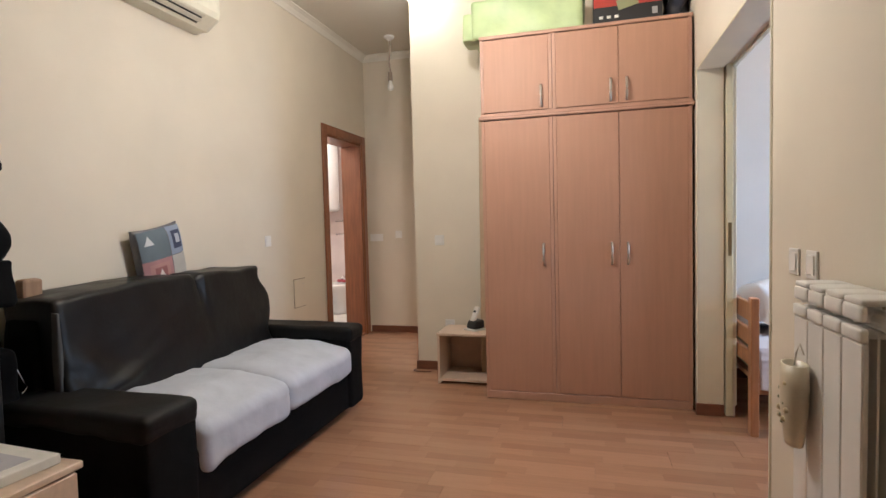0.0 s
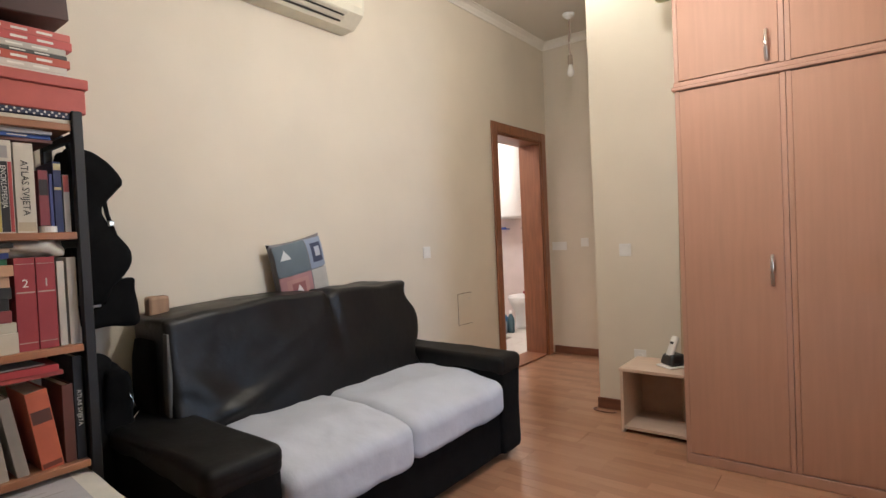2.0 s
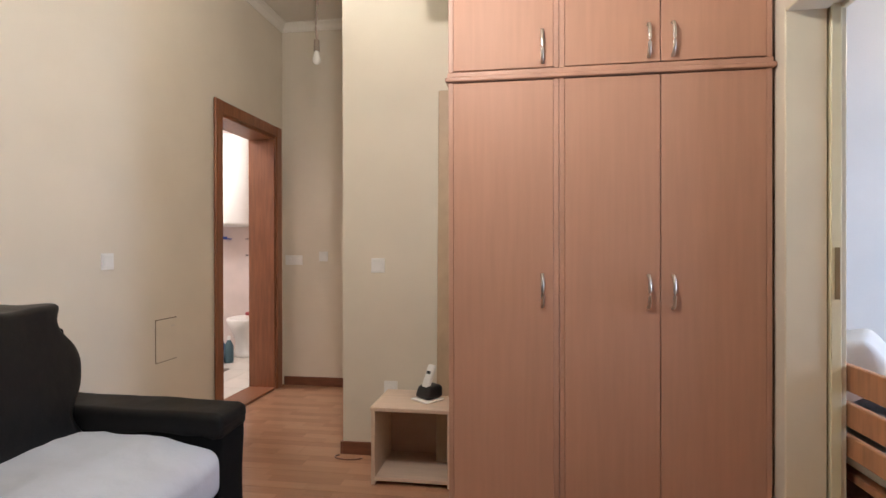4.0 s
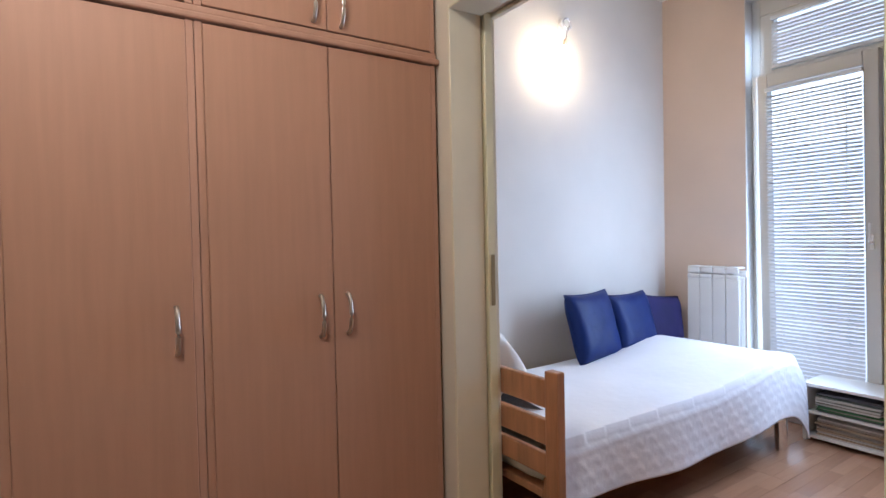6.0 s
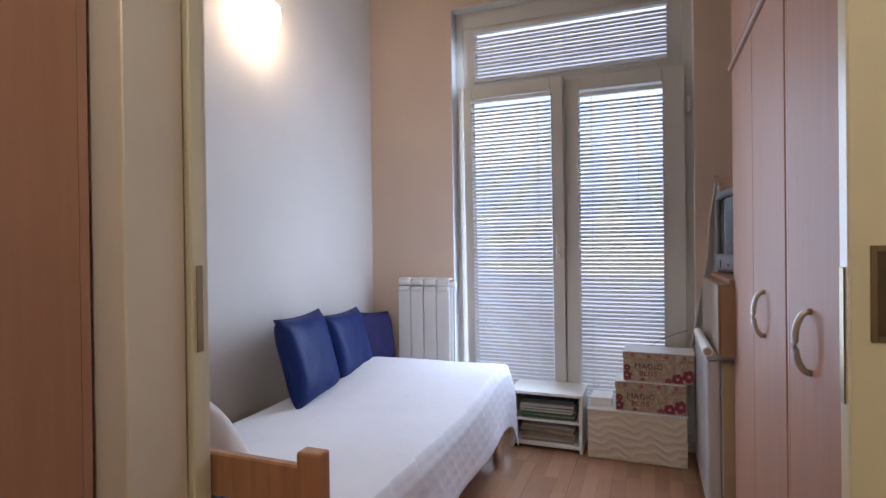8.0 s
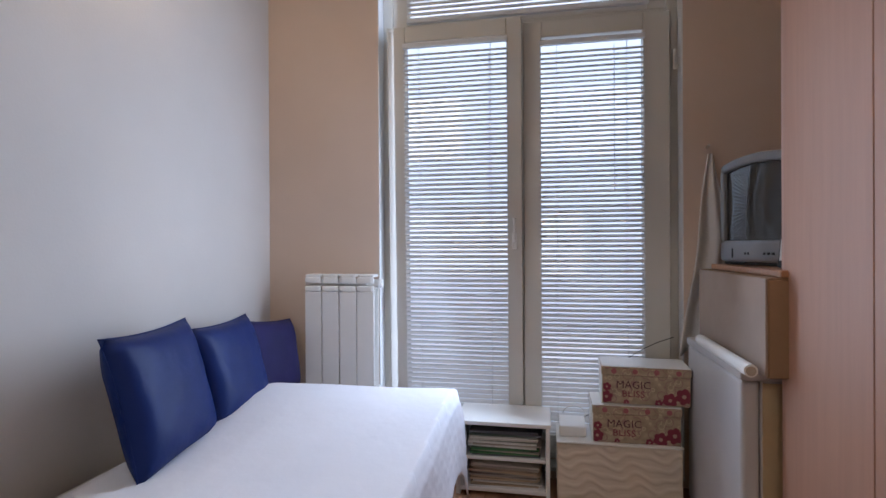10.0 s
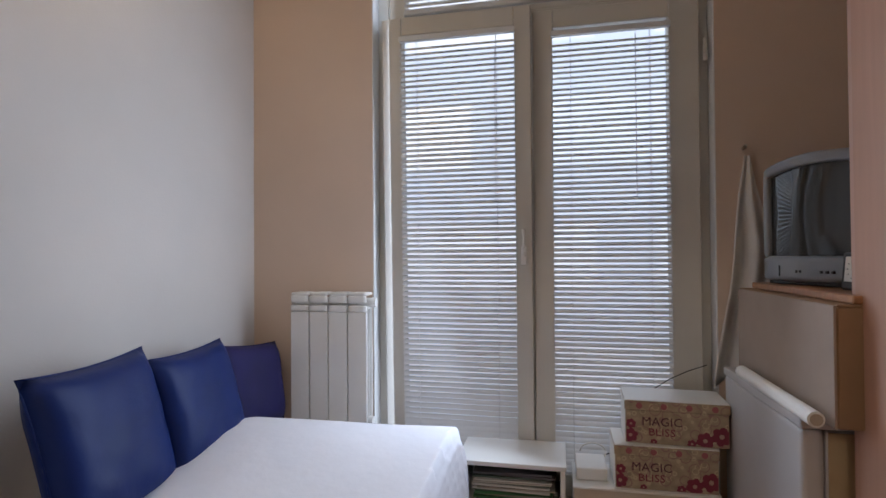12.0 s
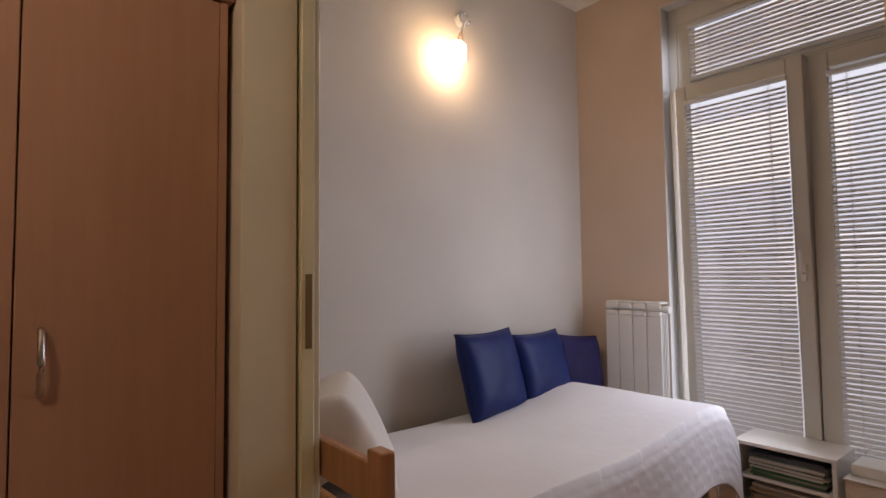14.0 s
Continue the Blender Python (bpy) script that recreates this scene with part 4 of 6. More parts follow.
pp = blob_bag("pouch", (-1.975, 2.04, 0.895), (("body", (-0.03, 0.0, 0.0, 0.03, 0.185, 0.175), 0.014, 0.018),), "small black shoulder pouch hanging from the bookcase", "bag")
bm = bmesh.new()
tube(bm, [(0, 0.01, 0.165), (0, 0.02, 0.25), (0, 0.06, 0.32), (0, 0.11, 0.26), (0, 0.125, 0.165)], 0.004, 6)
part("strap", bm, M_FABRIC, pp, smooth=True)
lb = blob_bag("bag", (-1.93, 2.015, 0.0), (("body", (-0.12, 0.0, 0.0, 0.06, 0.11, 0.78), 0.045, 0.045), ("flap", (-0.06, 0.04, 0.50, 0.085, 0.14, 0.76), 0.04, 0.035)), "black fabric bag standing between bookcase and sofa", "bag")
bm = bmesh.new()
tube(bm, [(0.09, 0.12, 0.66), (0.10, 0.135, 0.61), (0.095, 0.15, 0.59), (0.10, 0.125, 0.57)], 0.0015, 6)
part("clip", bm, M_CHROME, lb, "chrome strap clip")
bd = thing("wooden_board", pose(-2.065, 2.278, 0.0, 0, 2, 0), "brown wooden board leaning behind the sofa", "board")
bx("board", mat("raw_wood", (0.33, 0.20, 0.12), 0.6, vary=0.2, scale=8, stretch=(5, 5, 0.5)), bd, 0.0, 0.0, 0, 0.05, 0.085, 0.985, 0.012, seg=2)

b2 = thing("wooden_board", pose(-2.03, 2.17, 0.0, -5, 3, 0), "narrow brown wooden board leaning beside the sofa", "board")
bx("board", bpy.data.materials["raw_wood"], b2, 0.0, 0.0, 0, 0.02, 0.07, 0.80, 0.006, seg=2)

# ---- low cabinet with papers, and the chair beside it ----
lc = thing("bedside_cabinet", pose(-1.95, 1.52, 0), "small pale wooden cabinet with papers on it", "cabinet")
bx("top", M_BEECH, lc, 0.0, -0.02, 0.405, 0.585, 0.465, 0.43, 0.004)
for nm, b in (("side", (0.01, 0.0, 0, 0.57, 0.018, 0.404)), ("side", (0.01, 0.427, 0, 0.57, 0.445, 0.404)), ("back_panel", (0.01, 0.02, 0.02, 0.025, 0.425, 0.40)), ("bottom", (0.03, 0.02, 0.04, 0.55, 0.425, 0.058))):
    bx(nm, M_BEECH, lc, *b)
dr = bx("drawer_front", M_BEECH, lc, 0.571, 0.004, 0.20, 0.587, 0.44, 0.40, 0.003)
bm = bmesh.new()
cyl(bm, (0.5875, 0.22, 0.33), (0.612, 0.22, 0.33), 0.012, 0.016, 16)
part("knob", bm, M_BEECH, dr, "round wooden knob", smooth=False)
bx("door", M_BEECH, lc, 0.571, 0.004, 0.05, 0.587, 0.44, 0.196, 0.003)
pd = thing("paper_block", pose(-1.70, 1.76, 0.4305, 0, 0, -4), "thick white block with a printed sheet on a cabinet", "paper block")
bx("block", paint((0.74, 0.72, 0.66), 0.7), pd, -0.27, -0.21, 0, 0.27, 0.21, 0.032, 0.003)
sh = bx("sheet", paint((0.50, 0.49, 0.52), 0.8), pd, -0.16, -0.17, 0.0325, 0.225, 0.15, 0.0335, 0.0)
for k in range(9):
    part("text_line", box(bmesh.new(), -0.12 + k * 0.034, -0.13, 0.0337, -0.116 + k * 0.034, 0.03 + 0.08 * ((k * 7) % 3) / 2, 0.034), M_GREY, sh)
ch = thing("office_chair", pose(-1.42, 1.37, 0, 0, 0, 20), "dark grey padded chair with a curved back", "chair")
bm = bmesh.new()
soft_box(bm, -0.22, -0.25, 0.42, 0.22, 0.2, 0.49, 0.03, 8, 0.003)
part("seat", bm, paint((0.03, 0.03, 0.033), 0.7), ch, smooth=True)
bm = bmesh.new()
soft_box(bm, -0.2, 0.19, 0.45, 0.2, 0.24, 0.66, 0.024, 10, 0.002, 4, lambda p: Vector((p.x, p.y - 0.9 * p.x * p.x + 0.02, p.z - 1.6 * p.x * p.x)))
part("backrest", bm, paint((0.03, 0.03, 0.033), 0.7), ch, smooth=True)
for x in (-0.18, 0.18):
    for y in (-0.2, 0.16):
        bm = bmesh.new()
        cyl(bm, (x, y, 0), (x * 0.95, y * 0.95, 0.43), 0.014, None, 12)
        part("leg", bm, M_BLKMETAL, ch)

# ---- open cube with telephone, board behind the wardrobe ----
def open_cube(m, w, d, h, label, material, shelf=None, shaded_back=None):
    s = thing("shelf_unit", m, label, "shelf unit")
    bx("top", material, s, -0.004, -0.004, h - 0.018, w + 0.004, d, h, 0.002)
    bx("side", material, s, 0, 0, 0, 0.018, d, h - 0.0185)
    bx("side", material, s, w - 0.018, 0, 0, w, d, h - 0.0185)
    bx("bottom", material, s, 0.0185, 0, 0.02, w - 0.0185, d, 0.038)
    bx("back_panel", shaded_back or material, s, 0.0185, d - 0.01, 0.039, w - 0.0185, d - 0.002, h - 0.0185)
    if shelf:
        bx("shelf", material, s, 0.0185, 0.01, shelf, w - 0.0185, d - 0.011, shelf + 0.014)
    return s


# Same beech throughout; the back is painted darker for the shade in the recess.
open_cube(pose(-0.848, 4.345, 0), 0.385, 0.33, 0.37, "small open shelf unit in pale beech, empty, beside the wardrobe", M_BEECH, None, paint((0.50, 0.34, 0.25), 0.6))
ph = thing("cordless_phone", pose(-0.60, 4.50, 0.3705, 0, 0, -38), "white cordless telephone standing in its black charger", "telephone")
bm = bmesh.new()
soft_box(bm, -0.06, -0.062, 0, 0.06, 0.062, 0.012, 0.006, 6)
part("base", bm, M_WHITE, ph, "white base rim", smooth=True)
bm = bmesh.new()
soft_box(bm, -0.053, -0.05, 0.0121, 0.053, 0.056, 0.075, 0.02, 8, 0, 1, lambda p: Vector((p.x * (1 - 3 * max(0, p.z - 0.02)), p.y * (1 - 2 * max(0, p.z - 0.02)) + 0.2 * p.z, p.z)))
part("charger", bm, M_BLACK, ph, "black charging cradle", smooth=True)
bm = bmesh.new()
soft_box(bm, -0.025, -0.012, 0.0, 0.025, 0.012, 0.165, 0.011, 10)
bmesh.ops.rotate(bm, verts=bm.verts, matrix=Matrix.Rotation(radians(-24), 3, "X"))
bmesh.ops.translate(bm, verts=bm.verts, vec=(0.0, -0.034, 0.02))
hs = part("handset", bm, M_WHITE, ph, "white handset", smooth=True)
bm = bmesh.new()
box(bm, -0.014, -0.0128, 0.115, 0.014, -0.0122, 0.13)
bmesh.ops.rotate(bm, verts=bm.verts, matrix=Matrix.Rotation(radians(-24), 3, "X"))
bmesh.ops.translate(bm, verts=bm.verts, vec=(0.0, -0.034, 0.02))
part("display", bm, M_INK, hs, "dark display")
lp = thing("leaning_board", pose(-0.57, 4.56, 0, -3, 0, 0), "beige laminate board stored between wardrobe and wall", "board")
bx("board", paint((0.47, 0.34, 0.22), 0.5), lp, 0.0, 0.0, 0.0, 0.5, 0.02, 1.965, 0.006, seg=2)
lo = thing("cable_loop", pose(-1.06, 4.67, 0.0), "brown cable loop lying on the floor by the skirting", "cable")
bm = bmesh.new()
tube(bm, [(0.0 + 0.075 * math.cos(a), -0.03 - 0.035 * math.sin(a), 0.005) for a in [k * 0.35 for k in range(12)]], 0.004, 6)
part("cable", bm, M_BASE, lo, smooth=True)

# ---- on top of the wardrobe ----
gb = thing("wrapped_bundle", pose(-0.49, 4.14, 2.361), "bulky bundle wrapped in pale green plastic on the wardrobe", "bundle")
M_GREEN = mat("green_plastic", (0.46, 0.56, 0.29), 0.45, vary=0.14, scale=7, bump=0.45, bump_scale=11)
bm = bmesh.new()
soft_box(bm, -0.01, 0.0, 0.0, 0.70, 0.42, 0.25, 0.025, 34, 0.02, 5)
for v in bm.verts:
    v.co.z = max(0.0, v.co.z)
part("wrapping", bm, M_GREEN, gb, smooth=True)
bm = bmesh.new()
soft_box(bm, -0.075, 0.02, -0.0, 0.03, 0.2, 0.18, 0.012, 14, 0.03, 9)
for v in bm.verts:
    v.co.z = max(0.0, v.co.z)
part("fold", bm, M_GREEN, gb, smooth=True)
kb = thing("carton", pose(0.27, 4.14, 2.361), "black and red printed product carton on the wardrobe", "box")
bx("box", paint((0.02, 0.02, 0.022), 0.35), kb, 0, 0, 0, 0.40, 0.35, 0.22, 0.003)
bx("red_print", paint((0.42, 0.05, 0.035), 0.35), kb, 0.004, -0.0012, 0.10, 0.396, -0.0002, 0.216, 0.0, "red printed field")
bm = bmesh.new()
box(bm, -0.06, -0.0026, -0.03, 0.06, -0.0014, 0.03)
bmesh.ops.rotate(bm, verts=bm.verts, matrix=Matrix.Rotation(radians(-14), 3, "Y"))
bmesh.ops.translate(bm, verts=bm.verts, vec=(0.20, 0, 0.115))
part("picture_print", bm, paint((0.28, 0.30, 0.16), 0.5), kb, "printed picture of greenery")
for k in range(3):
    part("icon", box(bmesh.new(), 0.035 + k * 0.045, -0.0012, 0.03, 0.058 + k * 0.045, -0.0002, 0.047), M_INKW, kb)
part("icon", box(bmesh.new(), 0.34, -0.0012, 0.03, 0.37, -0.0002, 0.07), M_GREY, kb)
kg = thing("plastic_bag", pose(0.70, 4.20, 2.361), "crumpled dark grey bag on the wardrobe", "bag")
bm = bmesh.new()
soft_box(bm, 0, 0, 0, 0.12, 0.25, 0.2, 0.05, 14, 0.06, 10)
for v in bm.verts:
    v.co.z = max(0.0, v.co.z)
part("bag", bm, mat("dark_film", (0.05, 0.055, 0.08), 0.3, vary=0.3), kg, smooth=True)


# ---- radiators ----
def radiator(m, sections, width, depth, height, label):
    """Aluminium sections along x, front at y = 0 facing -y."""
    r = thing("radiator", m, label, "radiator")
    for k in range(sections):
        x0 = k * width
        bm = bmesh.new()
        box(bm, x0 + 0.002, 0.0, 0.02, x0 + width - 0.002, 0.012, height - 0.085, 0.003)
        for a in (0.026, 0.044, 0.062):
            if a + 0.006 < depth:
                box(bm, x0 + 0.006, a, 0.03, x0 + width - 0.006, a + 0.004, height - 0.06)
        box(bm, x0 + width / 2 - 0.004, 0.012, 0.03, x0 + width / 2 + 0.004, depth - 0.004, height - 0.06)
        box(bm, x0 + 0.004, depth - 0.012, 0.03, x0 + width - 0.004, depth - 0.004, height - 0.06)
        s = part("section", bm, M_WHITE, r)
        bm = bmesh.new()
        soft_box(bm, x0 + 0.003, -0.004, height - 0.084, x0 + width - 0.003, 0.012, height - 0.056, 0.005, 4)
        soft_box(bm, x0 + 0.003, -0.002, height - 0.046, x0 + width - 0.003, 0.010, height - 0.014, 0.005, 4)
        box(bm, x0 + 0.008, 0.010, height - 0.075, x0 + width - 0.008, depth - 0.004, height - 0.060)
        soft_box(bm, x0 + 0.003, 0.0, height - 0.016, x0 + width - 0.003, depth, height, 0.007, 5)
        box(bm, x0 + width / 2 - 0.006, 0.004, height - 0.05, x0 + width / 2 + 0.006, depth - 0.01, height - 0.03)
        part("grille", bm, M_WHITE, s, smooth=True)
    for z in (0.06, height - 0.045):
        bm = bmesh.new()
        cyl(bm, (-0.004, depth / 2, z), (sections * width + 0.012, depth / 2, z), 0.02, None, 16)
        part("header_pipe", bm, M_WHITE, r)
    bm = bmesh.new()
    cyl(bm, (sections * width + 0.0125, depth / 2, height - 0.045), (sections * width + 0.03, depth / 2, height - 0.045), 0.024, 0.02, 16)
    part("end_plug", bm, M_WHITE, r)
    for z in (0.06,):
        bm = bmesh.new()
        tube(bm, [(sections * width / 2, depth - 0.01, z), (sections * width / 2, depth + 0.04, z)], 0.008, 8)
        part("bracket", bm, M_WHITE, r)
    return r


radiator(pose(0.715, 2.145, 0.10, 0, 0, -90), 4, 0.086, 0.095, 0.91, "white aluminium radiator with four sections on the living room wall")
radiator(pose(3.25, 4.635, 0.342, 0, 0, -90), 4, 0.09, 0.085, 0.62, "white aluminium radiator with four sections beside the balcony window")
hu = thing("radiator_humidifier", pose(0.686, 2.05, 0.635), "cream ceramic humidifier with flower relief on the radiator", "humidifier")
bm = bmesh.new()
M_CERAM = mat("cream_ceramic", (0.62, 0.54, 0.40), 0.35, vary=0.15, scale=10)
lathe(bm, [(0.0, 0.0), (0.028, 0.0), (0.032, 0.012), (0.044, 0.09), (0.046, 0.14), (0.042, 0.19), (0.036, 0.19), (0.036, 0.16), (0.0, 0.16)], 24)
for v in bm.verts:
    v.co.x *= 0.62
part("vessel", bm, M_CERAM, hu, smooth=True)
random.seed(5)
for k in range(16):
    bm = bmesh.new()
    bmesh.ops.create_icosphere(bm, subdivisions=1, radius=random.uniform(0.004, 0.009), matrix=Matrix.Translation((-0.0225, random.uniform(-0.026, 0.026), random.uniform(0.05, 0.15))))
    part("relief", bm, paint(random.choice(((0.58, 0.48, 0.28), (0.62, 0.52, 0.34), (0.30, 0.32, 0.2)))), hu, smooth=True)
bm = bmesh.new()
tube(bm, [(0.0, 0, 0.185), (0.004, 0, 0.215), (0.012, 0.003, 0.235), (0.02, 0, 0.21)], 0.002, 6)
part("hook", bm, M_STEEL, hu)


# ---- bed ----
HX = 1.038
bed = thing("bed", pose(HX, 3.735, 0), "single bed with a varnished pine headboard and white quilted bedspread", "bed")
BW = BY - 0.03 - 3.735
for y in (0.0, BW - 0.06):
    bx("post", M_PINE, bed, 0.0, y, 0, 0.04, y + 0.06, 0.735, 0.006, seg=2)
for z0, z1 in ((0.60, 0.70), (0.47, 0.56), (0.36, 0.44)):
    bx("rail", M_PINE, bed, 0.010, 0.0605, z0, 0.034, BW - 0.0605, z1, 0.004)
bx("side_board", M_PINE, bed, 0.046, 0.10, 0.20, 1.93, 0.12, 0.33, 0.003)
bx("side_board", M_PINE, bed, 0.046, BW - 0.055, 0.24, 1.93, BW - 0.03, 0.36, 0.003)
bx("slat_base", M_PINE, bed, 0.05, 0.125, 0.25, 1.92, BW - 0.06, 0.28, 0.003)
for y in (0.09, BW - 0.1):
    bm = bmesh.new()
    cyl(bm, (1.84, y + 0.04, 0), (1.84, y + 0.04, 0.26), 0.03, 0.035, 18)
    part("foot_leg", bm, M_CHROME if y < 0.5 else M_PINE, bed)
bm = bmesh.new()
soft_box(bm, 0.05, 0.10, 0.285, 1.95, BW - 0.01, 0.405, 0.05, 8)
part("mattress", bm, paint((0.62, 0.64, 0.58), 0.9), bed, smooth=True)


def spread(u, v):
    """Over the top, then down the side to the room; u along the bed, v across."""
    x = 0.06 + 1.93 * u
    top = 0.458 + 0.006 * noise.noise((x * 3, v * 4, 1)) + 0.010 * math.exp(-((u - 0.9) / 0.2) ** 2)
    w = BW - 0.005
    rise = min(1, max(0, (u - 0.52) / 0.36))
    across = min(1, max(0, (v * (w + 0.25) - 0.16 + 0.12 * rise) / 0.24))
    top += 0.062 * rise * rise * (3 - 2 * rise) * across * across * (3 - 2 * across)
    top -= 0.03 * max(0, 1 - v / 0.35) * (1 - 0.7 * rise)
    fall = 0.185 + 0.008 * math.sin(u * 7) + 0.13 * u
    total = w + fall
    s = v * total
    endr = max(0, x - 1.78) / 0.21
    drop = 0.14 * endr ** 3
    q = 0.0
    if s < w:
        y, z = w - s, top - drop
        y = y + 0.085 * (1 - y / w)
        edge = max(0, 0.10 - y) / 0.10
        z -= 0.10 * (max(0, y - w + 0.14) / 0.14) ** 2
        z -= 0.03 * edge ** 2
    else:
        d = s - w
        row = d / 0.052
        a = abs(math.sin(math.pi * (x / 0.085 + 0.5 * (int(row) % 2)))) ** 0.6
        q = 0.0018 * max(0, 1 - abs((row % 1) - 0.25 - 0.6 * (1 - a)) * 2.2)
        flare = 0.015 * (d / fall) + 0.010 * math.sin(x * 9 + 1) * d / fall
        y, z = 0.085 - flare - q - 0.012 * min(1, d / 0.03), top - 0.03 - drop - d
    return (x + 0.02 * endr * (1 if s >= w else 0), y, max(z, 0.02))


bm = bmesh.new()
grid(bm, 200, 150, spread)
ob = part("bedspread", bm, M_SPREAD, bed, "white quilted bedspread hanging down the side", smooth=True)
md = ob.modifiers.new("thick", "SOLIDIFY")
md.thickness = 0.008
bm = bmesh.new()


def footfall(u, v):
    y = BW - 0.01 - (BW - 0.10) * u
    d = v * 0.26
    return (1.985 + 0.03 * v + 0.008 * math.sin(y * 20) * v, y, 0.40 - d)


grid(bm, 30, 12, footfall)
part("bedspread_end", bm, M_SPREAD, bed, "bedspread end hanging at the foot", smooth=True)

wp = thing("wedge_pillow", pose(1.315, 4.40, 0.452, 0, 0, -32), "white pillow propped against the headboard", "pillow")
bm = bmesh.new()
PIL = (-0.13, 0.18, 0.0, 0.305)
def wedge(u, v):
    """A bolster wedge: round top, long slope into the room, v along its length."""
    a = u * 2 - 1
    x0, x1, xt, zt = PIL
    k = abs(a)
    if a < 0:
        x, z = x0 * math.sin(min(1, 1.5 * k) * math.pi / 2), zt * (1 - k ** 2.4)
    else:
        x, z = x1 * k ** 0.95, zt * (1 - k ** 1.5)
    r = min(1, min(v, 1 - v) / 0.18) ** 0.55
    side = -1 if v < 0.5 else 1
    y = side * (0.215 + 0.045 * math.sqrt(max(0, 1 - r * r))) if r < 1 else 0.215 * (v - 0.5) / 0.32
    z += 0.006 * noise.noise((x * 8, y * 6, 3))
    return (0.02 + (x - 0.02) * r, y, max(0.004, 0.10 + (z - 0.10) * r))
grid(bm, 30, 44, wedge)
part("case", bm, mat("white_pillowcase", (0.74, 0.70, 0.66), 0.9, vary=0.04, bump=0.15, bump_scale=18), wp, smooth=True)

def cushion(at, rz, lean, w, h, material, label, tip=0.0):
    c = thing("cushion", pose(*at, 0, 0, rz) @ pose(0, 0, 0, lean, tip, 0), label, "cushion", "blue cushions on the bed")
    bm = bmesh.new()
    pillow_mesh(bm, w, h, 0.13, 16, 0.008)
    cov = part("cover", bm, material, c, smooth=True)
    bm = bmesh.new()
    loop = []
    for k in range(41):
        t = k / 40 * 4
        s, f = int(t) % 4, t - int(t)
        a, b = ((2 * f - 1, -1), (1, 2 * f - 1), (1 - 2 * f, 1), (-1, 1 - 2 * f))[s]
        loop.append((a * w / 2 * (1 - 0.07 * (1 - b * b) * abs(a) ** 3), 0, b * h / 2 * (1 - 0.07 * (1 - a * a) * abs(b) ** 3) + h / 2))
    tube(bm, loop, 0.003, 6)
    part("seam", bm, material, cov, smooth=True)
    return c


cushion((2.29, 4.59, 0.432), 9, -15, 0.455, 0.425, M_BLUE, "shiny royal blue cushion leaning on the bedroom wall", 0)
cushion((2.69, 4.62, 0.435), 6, -15, 0.44, 0.385, M_BLUE, "shiny royal blue cushion leaning on the bedroom wall", 0)
cushion((3.06, 4.69, 0.42), -8, -13, 0.38, 0.345, M_NAVY, "dark indigo cotton cushion in the bedroom corner", 6)

# ---- balcony window ----
M_REVEAL = mat("white_reveal_paint", (0.68, 0.67, 0.65), 0.8, vary=0.03, scale=3)
for name, b in (("trim_reveal_south", (EX + 0.001, WY0, WZ0, EX + 0.084, WY0 + 0.004, WZ1 - 0.004)), ("trim_reveal_north", (EX + 0.001, WY1 - 0.004, WZ0, EX + 0.084, WY1, WZ1 - 0.004)), ("trim_reveal_head", (EX + 0.001, WY0, WZ1 - 0.004, EX + 0.084, WY1, WZ1))):
    structure(name, [b], M_REVEAL, "white painted plaster reveal of the balcony window", "window trim")
win = thing("window_1", pose(EX, WY0, 0), "white double balcony door with a transom light and closed venetian blinds", "window", kind="structure")
FW = WY1 - WY0
X0 = 0.085
fr = 0.055
bm = bmesh.new()
for b in ((X0, 0.0, WZ0, X0 + 0.07, fr, WZ1), (X0, FW - fr, WZ0, X0 + 0.07, FW, WZ1), (X0, fr, WZ0, X0 + 0.07, FW - fr, WZ0 + 0.06), (X0, fr, WZ1 - 0.11, X0 + 0.07, FW - fr, WZ1), (X0, fr, 2.14, X0 + 0.07, FW - fr, 2.205)):
    box(bm, *b, 0.004)
part("window_frame", bm, M_PVC, win)
bm = bmesh.new()
for b in ((X0 + 0.004, fr, 2.205, X0 + 0.06, fr + 0.082, WZ1 - 0.11), (X0 + 0.004, FW - fr - 0.082, 2.205, X0 + 0.06, FW - fr, WZ1 - 0.11), (X0 + 0.004, fr + 0.082, 2.205, X0 + 0.06, FW - fr - 0.082, 2.235), (X0 + 0.004, fr + 0.082, WZ1 - 0.14, X0 + 0.06, FW - fr - 0.082, WZ1 - 0.11)):
    box(bm, *b, 0.003)
part("transom_frame", bm, M_PVC, win)
M_GLASS = bpy.data.materials.new("window_glass")
M_GLASS.use_nodes = True
gb_ = M_GLASS.node_tree.nodes["Principled BSDF"]
gb_.inputs["Transmission Weight"].default_value = 1.0
gb_.inputs["Roughness"].default_value = 0.0
gb_.inputs["IOR"].default_value = 1.1
gb_.inputs["Base Color"].default_value = (0.95, 0.98, 1.0, 1)


